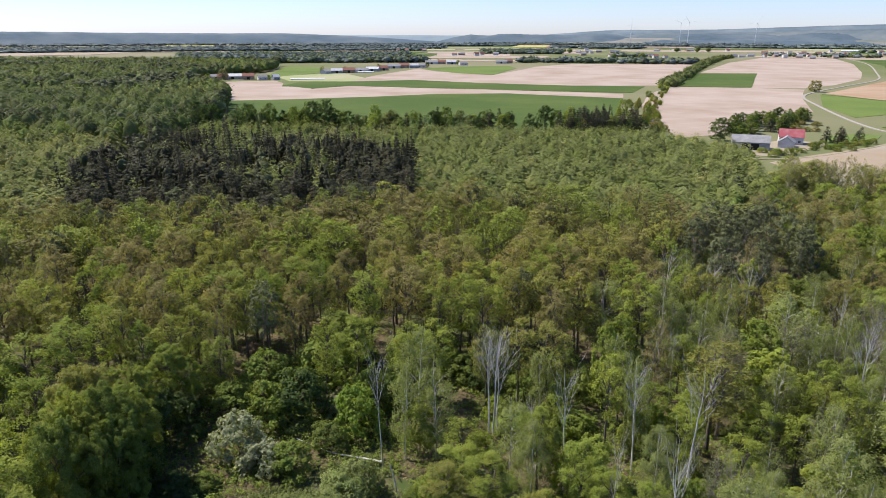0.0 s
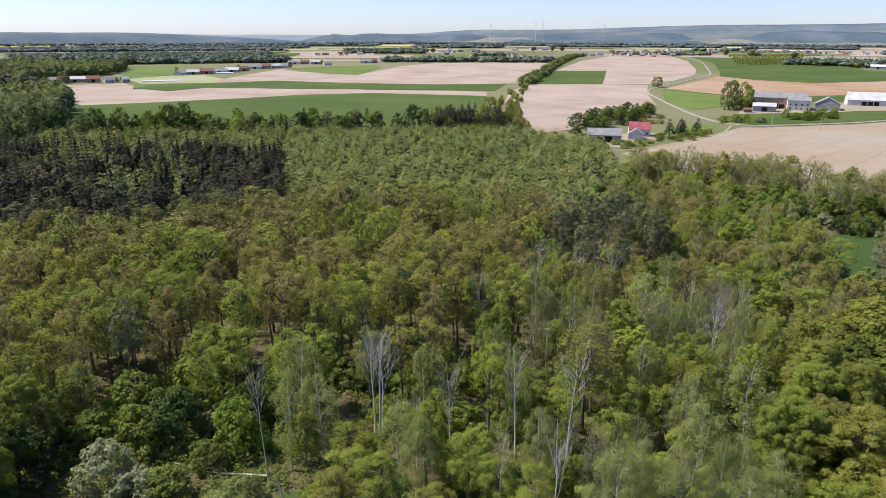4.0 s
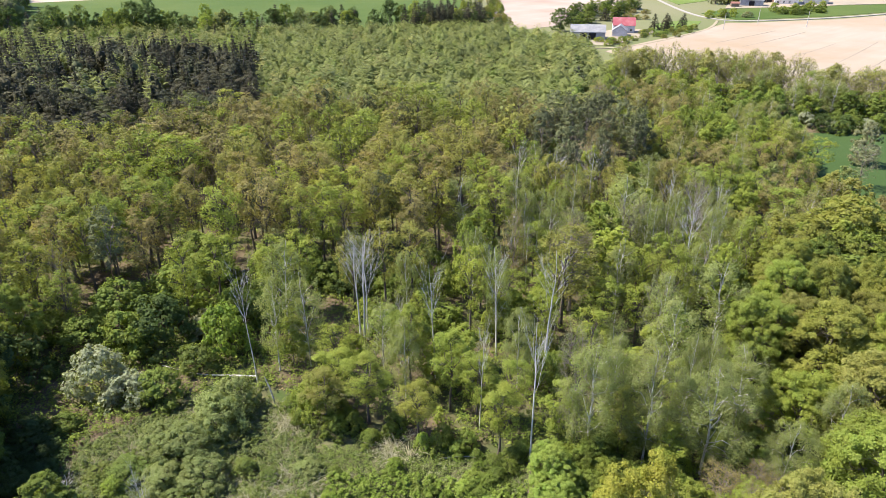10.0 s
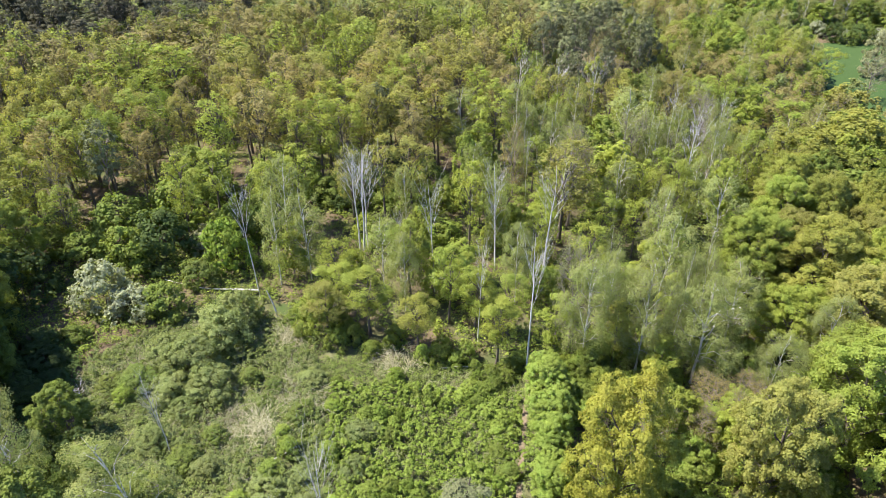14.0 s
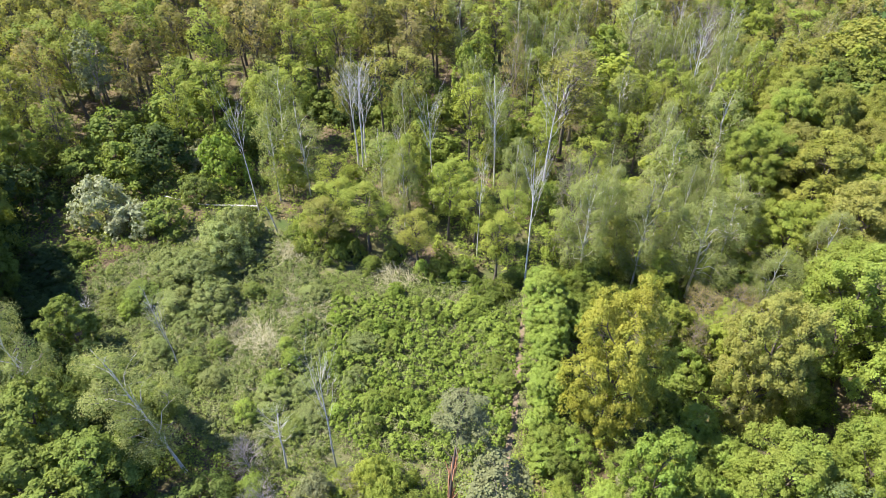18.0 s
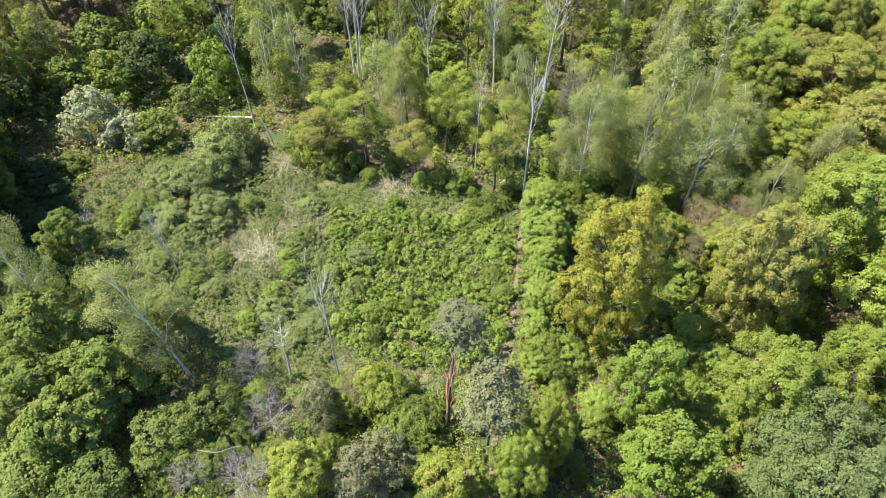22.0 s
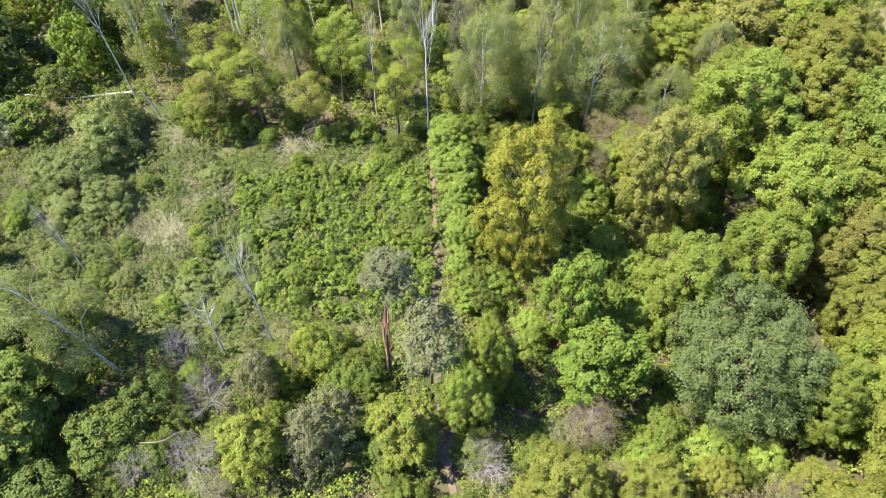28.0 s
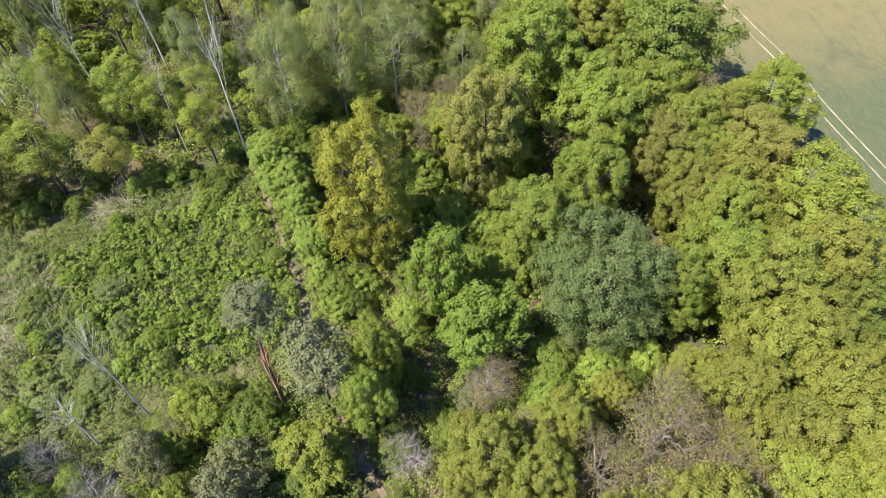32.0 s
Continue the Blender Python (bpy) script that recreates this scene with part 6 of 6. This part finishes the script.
def broken_pine(x, y):
    """A pine torn open half way up its leaning trunk, with a small crown left at the top."""
    ob = new("pine_tree")
    ob.matrix_basis = pose(x, y, 0.02)
    tagged(ob, "leaning broken pine with split reddish trunk and sparse crown", "tree", group="trees of the wood")
    line = np.array([(0, 0, 0), (0.1, 0.2, 2.5), (0.25, 0.5, 4.6), (0.35, 0.7, 6.4), (0.6, 1.1, 8.6), (0.95, 1.6, 11), (1.3, 2.1, 13.2), (1.9, 2.7, 15.4), (2.3, 3.0, 17)])
    me = mesh_from("trunk", *tube(line, [0.24, 0.21, 0.18, 0.13, 0.10, 0.11, 0.10, 0.08, 0.04], 9), BARK["spruce"])
    me.polygons.foreach_set("use_smooth", np.ones(len(me.polygons), dtype=bool))
    part("trunk", me, ob, "dark leaning trunk")
    srng = np.random.default_rng(90)
    for k in range(24):
        a, z0 = srng.uniform(0, 6.28), srng.uniform(3.4, 8.0)
        z1 = z0 + srng.uniform(1.2, 3.8)
        p0, p1 = (np.array([np.interp(z, line[:, 2], line[:, i]) for i in range(3)]) for z in (z0, z1))
        o = np.array([math.cos(a), math.sin(a), 0]) * 0.22
        spread_out = 1.0 + srng.uniform(0.1, 1.0) + (2.6 if k % 5 == 0 else 0.0)
        w = srng.uniform(0.03, 0.085)
        part("splinter", mesh_from("splinter", *tube(np.array([p0 + o * 0.9, (p0 + p1) / 2 + o * 1.2, p1 + o * spread_out]), [w, w * 1.15, w * 0.12], 5), BARK["torn"]), ob, "torn reddish split wood")
    for k in range(9):
        a, z0 = srng.uniform(0, 6.28), srng.uniform(8.5, 15.5)
        p0 = np.array([np.interp(z0, line[:, 2], line[:, i]) for i in range(3)])
        n = srng.uniform(0.9, 2.2)
        part("branch", mesh_from("branch", *tube(np.array([p0, p0 + np.array([math.cos(a) * n * 0.5, math.sin(a) * n * 0.5, 0.1]), p0 + np.array([math.cos(a) * n, math.sin(a) * n, 0.5])]), [0.05, 0.035, 0.012], 4), BARK["oak"]), ob)
    c = part("crown", meshes("pine", 2, 0)[1], ob)
    c.matrix_basis = Matrix.Translation((1.7, 2.5, 8.2)) @ Matrix.Diagonal((0.78, 0.78, 0.5, 1))
    c.color = leaf_colour("pine")


broken_pine(7.2, 28.4)


# ---- buildings ----
def gable(w, d, h0, h1, over=0.4, thick=0.18):
    """A saddle roof with the ridge along x, as one closed shell."""
    hw, hd = w / 2 + over, d / 2 + over
    drop = (h1 - h0) * over / (d / 2)
    v = []
    for x in (-hw, hw):
        v += [(x, -hd, h0 - drop), (x, 0, h1), (x, hd, h0 - drop), (x, hd, h0 - drop + thick), (x, 0, h1 + thick), (x, -hd, h0 - drop + thick)]
    return v, [(0, 1, 4, 5), (1, 2, 3, 4), (6, 11, 10, 7), (7, 10, 9, 8), (5, 4, 10, 11), (4, 3, 9, 10), (0, 6, 7, 1), (1, 7, 8, 2), (0, 5, 11, 6), (2, 8, 9, 3)]


def walls(w, d, h0, h1):
    v = [(-w / 2, -d / 2, 0), (w / 2, -d / 2, 0), (w / 2, d / 2, 0), (-w / 2, d / 2, 0), (-w / 2, -d / 2, h0), (w / 2, -d / 2, h0), (w / 2, d / 2, h0), (-w / 2, d / 2, h0), (-w / 2, 0, h1), (w / 2, 0, h1)]
    return v, [(0, 1, 5, 4), (2, 3, 7, 6), (1, 2, 6, 9, 5), (3, 0, 4, 8, 7), (4, 5, 9, 8), (6, 7, 8, 9)]


def building(name, x, y, w, d, h0, h1, turn, wall, roof, label, windows=0, storeys=1, gates=0, chimney=False, category="house"):
    """A house or barn: walls, roof, windows with frames, dark panels as gates, a chimney."""
    ob = new(name)
    ob.matrix_basis = pose(x, y, 0.1, 0, 0, turn)
    tagged(ob, label, category, group="farm buildings")
    part("wall", mesh_from("wall", *walls(w, d, h0, h1 - 0.05), M[wall]), ob)
    rf = part("roof", mesh_from("roof", *gable(w, d, h0, h1), M[roof]), ob)
    if chimney:
        part("chimney", box_mesh("chimney", 0.7, 0.7, 1.6, M["brick_wall"], w * 0.2, 0.6, h1 - 0.7), rf)
    for sx in (-1,):
        for k in range(windows):
            for s in range(storeys):
                wx, wz = -w / 2 + w * (k + 0.5) / windows, 1.0 + s * 2.9
                win = part("window", box_mesh("window", 1.3, 0.10, 1.4, M["glass"], wx, -d / 2 - 0.02, wz), ob)
                part("frame", mesh_from("frame", *joined_boxes([(1.5, 0.14, 0.12, wx, -d / 2 - 0.04, wz - 0.1), (1.5, 0.14, 0.12, wx, -d / 2 - 0.04, wz + 1.4), (0.1, 0.14, 1.4, wx - 0.7, -d / 2 - 0.04, wz), (0.1, 0.14, 1.4, wx + 0.7, -d / 2 - 0.04, wz), (0.07, 0.14, 1.4, wx, -d / 2 - 0.04, wz)]), M["white_wall"]), win)
    for k in range(gates):
        gx = (k - (gates - 1) / 2) * 4.6
        # a closed panel on the wall, its black painted as the unlit inside
        part("gate", box_mesh("gate", 4.0, 0.14, min(3.6, h0 * 0.86), M["dark"], gx, -d / 2 - 0.03, 0), ob, "near-black panel in place of the gateway's unlit inside")
    return ob


def joined_boxes(rows):
    v, f = [], []
    for r in rows:
        bv, bf = box_data(*r)
        f += [tuple(i + len(v) for i in q) for q in bf]
        v += bv
    return v, f


building("barn", 168.5, 363.5, 19, 11, 4.2, 7.4, -22, "grey_wall", "grey_roof", "grey block barn with two dark gateways", gates=2, category="barn")
building("farmhouse", 199.5, 381, 12.5, 9, 4.4, 8.2, -22, "white_wall", "red_roof", "white farmhouse with a dull red roof", 3, 1, chimney=True)
building("house_annex", 191, 368.5, 9, 8, 3.2, 6.0, 60, "white_wall", "grey_roof", "white annex with a grey roof", 2, 1)
building("farmhouse", 398, 491, 17, 11, 8.0, 10.5, -34, "white_wall", "grey_roof", "large white two-storey farmhouse", 4, 2, chimney=True)
building("barn", 392, 508, 42, 13, 9.0, 13.0, -34, "brick_wall", "grey_roof", "long barn with a grey ridged roof", gates=2, category="barn")
building("barn", 425, 490, 16, 18, 5.0, 10.0, 50, "grey_wall", "grey_roof", "grey-roofed barn standing end-on", gates=1, category="barn")
building("shed", 363, 487, 17, 10, 4.5, 6.8, -30, "grey_wall", "white_roof", "low shed with a pale tin roof", gates=1, category="shed")
building("farm_hall", 487, 514, 35, 20, 5.0, 11.0, -34, "white_wall", "white_roof", "wide white farm hall with a dark gateway", gates=3, category="hall")
building("bale_stack", 504, 492, 12, 6, 4.0, 6.0, -34, "straw_bale", "straw_bale", "stack of straw bales by the hall", category="bales")
building("foil_stack", 522, 478, 14, 7, 4.0, 6.2, -34, "white_wall", "foil", "stack covered with white foil", category="stack")
building("shed", 345, 482, 6, 4, 2.6, 3.6, -20, "wood", "brown_roof", "small dark wooden shed in the yard", category="shed")
FARMS = [(-313, 946, 20, 9, 8), (-290, 945, 26, 11, 4), (-268, 940, 16, 10, 14), (-246, 928, 12, 8, 30), (-228, 930, 9, 7, 40), (-300, 930, 14, 8, 12),
         (-186, 1082, 14, 12, 60), (-170, 1094, 18, 9, 10), (-152, 1106, 20, 10, 5), (-136, 1128, 26, 11, 8), (-118, 1150, 22, 12, -10), (-104, 1178, 18, 10, 30)]
WORDS = ["grey-roofed farm barn", "pale tin-roofed barn", "brown-roofed farmhouse"]
for i, (x, y, w, d, turn) in enumerate(FARMS):
    k = i % 3
    building("farm_building", x, y, w, d, 3.6 + 0.5 * k, 6.6 + 0.7 * k, turn, ("white_wall", "grey_wall", "brick_wall")[k], ("grey_roof", "white_roof", "brown_roof")[k], WORDS[k] + " in the hamlet", gates=1 if w > 15 else 0, windows=2 if w < 15 else 0, category="barn" if k < 2 else "house")
FARMS = [(-90, 1250, 24, 11, 6), (-72, 1262, 18, 10, 0), (-54, 1268, 16, 9, 14), (-40, 1282, 14, 9, -8), (-24, 1428, 26, 11, 5), (-4, 1434, 18, 10, -6), (18, 1424, 22, 10, 10), (40, 1375, 16, 9, 20), (124, 1462, 24, 10, -5), (140, 1470, 16, 9, 6),
         (1098, 1215, 22, 14, -38), (1062, 1180, 34, 13, -38), (1034, 1112, 26, 12, -40), (1072, 1104, 36, 13, -40), (1010, 1060, 24, 12, -44), (1052, 1040, 40, 14, -44)]
for i, (x, y, w, d, turn) in enumerate(FARMS):
    k = (i * 2 + i // 4) % 3
    building("farm_building", x, y, w, d, 4.0 + 0.5 * k, 7.2 + 0.7 * k, turn, ("white_wall", "grey_wall", "brick_wall")[k], ("grey_roof", "white_roof", "brown_roof")[k], WORDS[k] + " in the hamlet", gates=1 if w > 20 else 0, windows=2 if w <= 16 else 0, category="barn" if k < 2 else "house")
vr = np.random.default_rng(77)
for az, dist, count, wide in ((26.5, 2060, 12, 130), (29.5, 2380, 12, 170), (33.5, 2750, 14, 240), (38, 2600, 12, 220), (43, 2500, 10, 260), (15.3, 1930, 10, 110), (12, 2350, 7, 120), (1.5, 2050, 6, 90), (-2, 2500, 5, 120), (9, 2750, 7, 160), (20, 2650, 8, 160), (47, 2100, 8, 200)):
    for k in range(count):
        a = radians(az) + vr.normal(0, wide * 0.55 / dist)
        d = dist + vr.normal(0, 45)
        t = int(vr.integers(0, 3))
        building("house", d * math.sin(a), d * math.cos(a), vr.uniform(11, 20), vr.uniform(8, 11), vr.uniform(3.4, 6), vr.uniform(7, 10), vr.uniform(-40, 40), ("white_wall", "white_wall", "brick_wall")[t], ("grey_roof", "brown_roof", "grey_roof")[t],
                 ("pale village house with a grey roof", "white village house with a brown roof", "brick village house with a grey roof")[t])
for x, y, w, turn in ((1880, 2700, 150, -32), (1480, 2460, 110, -30), (1720, 2180, 160, -38), (-186, 938, 46, 12), (-140, 1108, 54, 4)):
    building("foil_tunnel", x, y, w, 9 if y > 2000 else 4, 2.2 if y > 2000 else 0.9, 4.0 if y > 2000 else 1.7, turn, "foil", "foil", "long white foil tunnel in the fields", category="greenhouse")


def pole(x, y, h):
    ob = new("power_pole")
    ob.matrix_basis = pose(x, y, 0.1, 0, 0, 35)
    tagged(ob, "grey concrete power pole in the field", "pole", group="power poles")
    v, f = tube(np.array([(0, 0, 0), (0, 0, h * 0.5), (0, 0, h)]), [0.22, 0.17, 0.12], 8)
    part("post", mesh_from("post", v, f, M["concrete"]), ob)
    part("crossarm", box_mesh("crossarm", 1.8, 0.14, 0.14, M["wood"], 0, 0, h - 0.6), ob)


for x, y in ((265, 377), (322, 374), (392, 385), (300, 392), (470, 398)):
    pole(x, y, 9.5)


def turbine(x, y, hub, spin, turn):
    ob = new("wind_turbine")
    ob.matrix_basis = pose(x, y, 0, 0, 0, turn)
    tagged(ob, "tall white wind turbine on the horizon", "wind turbine", group="wind turbines")
    part("tower", mesh_from("tower", *tube(np.array([(0, 0, 0), (0, 0, hub * 0.5), (0, 0, hub)]), [1.1, 0.85, 0.6], 8), M["turbine"]), ob)
    part("nacelle", box_mesh("nacelle", 2.4, 7, 2.6, M["turbine"], 0, -1.0, hub - 1.2), ob)
    for k in range(3):
        a = radians(spin + 120 * k)
        u = np.array([math.sin(a), 0, math.cos(a)])
        base = np.array([0, -6.0, hub + 0.6])
        part("blade", mesh_from("blade", *tube(np.array([base + u * q for q in (0, 6, 20, 42)]), [0.35, 0.55, 0.4, 0.15], 4), M["turbine"]), ob)


for az, spin, hub in ((15.1, 10, 112), (18.8, 50, 122), (19.4, 85, 124), (24.2, 30, 116)):
    turbine(4250 * math.sin(radians(az)), 4250 * math.cos(radians(az)), hub, spin, -az)

# ---- trees among the fields ----
plant("willow", -298, 926, 15, 6, "grey", 1)
for x, y, h, tint in ((-322, 935, 9, "green"), (-276, 950, 8, "lime"), (-240, 938, 6, "dark"), (-234, 922, 4, "dark"), (-205, 1160, 8, "olive"), (-160, 1118, 9, "green"), (-112, 1190, 10, "lime"), (-128, 1160, 8, "green"),
                      (-62, 1276, 9, "green"), (-30, 1290, 10, "dark"), (-10, 1445, 9, "green"), (30, 1400, 10, "lime"), (1080, 1200, 11, "green"), (1040, 1090, 12, "lime")):
    plant("maple", x, y, h, h * 0.45, tint, 1)
plant("open_oak", 404, 738, 12, 7, "olive", 1)
plant("willow", 342, 503, 24, 8, "grey", 1)
plant("willow", 352, 501, 23, 9, "lime", 1)
plant("open_oak", 163, 391, 13, 6.5, "dark", 1)
plant("maple", 173, 388, 9, 4.5, "green", 1)
for x, y, h in ((222, 384, 10), (227, 381, 11), (231, 384, 9), (245, 391, 9)):
    plant("spruce", x, y, h, 3.2, "spruce", 1)
fill([(178, 402), (196, 418), (236, 446), (268, 486), (262, 500), (220, 466), (184, 436)], [(3, "maple", "green", 7, 11, 4.4), (2, "maple", "dark", 7, 11, 4.4), (1, "spruce", "spruce", 8, 11, 3.2)], 0.2, 26, 80, lod=1)
fill([(338, 428), (352, 424), (384, 432), (396, 446), (370, 450), (344, 444)], [(2, "shrub", "lime", 4, 7, 4.0), (2, "shrub", "green", 4, 7, 4.0)], 0.1, 14, 81, lod=1)
fill([(280, 424), (290, 428), (308, 428), (316, 422), (300, 430)], [(2, "shrub", "lime", 4, 7, 4.0), (2, "shrub", "grey", 3, 5, 4.0)], 0.1, 5, 82, lod=1)
fill([(150, 340), (160, 350), (185, 352), (200, 360), (206, 356), (180, 340), (160, 330)], [(2, "shrub", "green", 2, 4, 3.0), (2, "shrub", "lime", 2, 4, 3.0)], 0.3, 10, 83, lod=1)
fill([(196, 358), (206, 372), (232, 380), (250, 384), (236, 366), (214, 352)], [(2, "shrub", "green", 2, 4, 2.6), (2, "shrub", "olive", 2, 4, 2.6), (1, "maple", "green", 4, 6, 2.4)], 0.2, 18, 88, lod=1)
fill([(224, 420), (246, 430), (262, 470), (250, 474), (232, 446)], [(2, "shrub", "olive", 2, 4, 3.4), (1, "shrub", "brown", 2, 3, 3.0)], 0.3, 10, 84, lod=1)
fill([(360, 495), (350, 505), (372, 520), (384, 515)], [(1, "maple", "dark", 6, 9, 4.0)], 0.2, 6, 85, lod=1)


def belt(az0, az1, d0, d1, mix, spacing, seed, label, name="far_wood"):
    ring = [(d * math.sin(radians(a)), d * math.cos(radians(a))) for a, d in [(az0 + (az1 - az0) * k / 6, d0) for k in range(7)] + [(az1 - (az1 - az0) * k / 6, d1) for k in range(7)]]
    woods(name, ring, mix, spacing, seed, label, lod=3)


# no air between: the belts' haze lies only in their leaf tints
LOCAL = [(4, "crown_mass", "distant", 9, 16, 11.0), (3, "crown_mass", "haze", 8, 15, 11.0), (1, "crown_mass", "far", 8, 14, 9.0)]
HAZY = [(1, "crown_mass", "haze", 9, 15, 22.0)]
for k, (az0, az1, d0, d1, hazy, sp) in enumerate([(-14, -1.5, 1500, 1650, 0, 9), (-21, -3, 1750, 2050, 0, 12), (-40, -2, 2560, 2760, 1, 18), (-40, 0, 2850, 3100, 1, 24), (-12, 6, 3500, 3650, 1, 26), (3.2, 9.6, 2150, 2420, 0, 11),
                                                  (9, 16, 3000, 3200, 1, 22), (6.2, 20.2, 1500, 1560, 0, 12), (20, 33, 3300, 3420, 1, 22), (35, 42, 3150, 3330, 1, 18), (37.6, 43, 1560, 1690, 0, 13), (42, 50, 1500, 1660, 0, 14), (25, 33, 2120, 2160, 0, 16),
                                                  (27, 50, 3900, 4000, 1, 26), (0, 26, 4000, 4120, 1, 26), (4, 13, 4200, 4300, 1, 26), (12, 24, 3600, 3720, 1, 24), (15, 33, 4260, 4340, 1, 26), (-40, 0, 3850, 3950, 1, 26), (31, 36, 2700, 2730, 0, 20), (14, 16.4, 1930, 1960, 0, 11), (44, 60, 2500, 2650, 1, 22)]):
    belt(az0, az1, d0, d1, HAZY if hazy else LOCAL, sp * 1.05, 900 + k, "far belt of woodland in haze-tinted leaf colour" if hazy else "distant wood among the fields")
fr = np.random.default_rng(86)
for az, d in ((13.9, 1624), (16.1, 1706), (18.7, 2500), (20.2, 2450), (21, 2520), (9.9, 2250), (10.4, 2240), (33.5, 2160), (35.3, 2060), (35.7, 2060), (38.2, 1960)):
    plant("open_oak", d * math.sin(radians(az)), d * math.cos(radians(az)), fr.uniform(15, 24), fr.uniform(8, 12), "far", 2)

# orchard rows
orng = np.random.default_rng(87)
pile = []
ORCHARD = [(1240, 1860), (1490, 1850), (1050, 1300), (880, 1215), (860, 1260)]
for row in range(26):
    for k in range(46):
        x, y = 820 + 28 * row + 0.28 * 13 * k + orng.normal(0, 1), 1190 + 15.5 * k + orng.normal(0, 1)
        if inside(x, y, ORCHARD):
            tr, _, cr = model("shrub", int(orng.integers(0, 5)), 3)
            pile.append((cr[0] * np.array([0.8, 0.8, 0.9]) + np.array([x, y, 0.3]), cr[1]))
tagged(new("orchard", mesh_from("orchard", *joined(pile), LEAF["lime"])), "orchard of low green trees in straight rows", "orchard", kind="stuff")

# wheel tracks along the wood
for o in (0.0, 1.9):
    strip("wheel_track", smooth_line([(112 + o, 62), (100 + o, 42), (91.5 + o, 28.5), (85.5 + o, 17), (81 + o, 10.5), (74.5 + o, -1), (66 + o, -16), (60 + o, -34)], 4), 0.19, 0.0, 0.165, M["wheel"], "pale worn wheel track along the field edge")

# tractor tracks across the pale field
for line in [[(241, 286), (267, 300), (292, 315)], [(230, 253), (276, 284), (320, 315)], [(233, 238), (271, 263), (307, 288)], [(226, 330), (260, 347), (292, 364)], [(237, 318), (272, 336), (306, 355)]]:
    strip("wheel_track", smooth_line(line, 4), 0.5, 0.0, 0.19, M["worn"], "darker tractor track across the pale field")
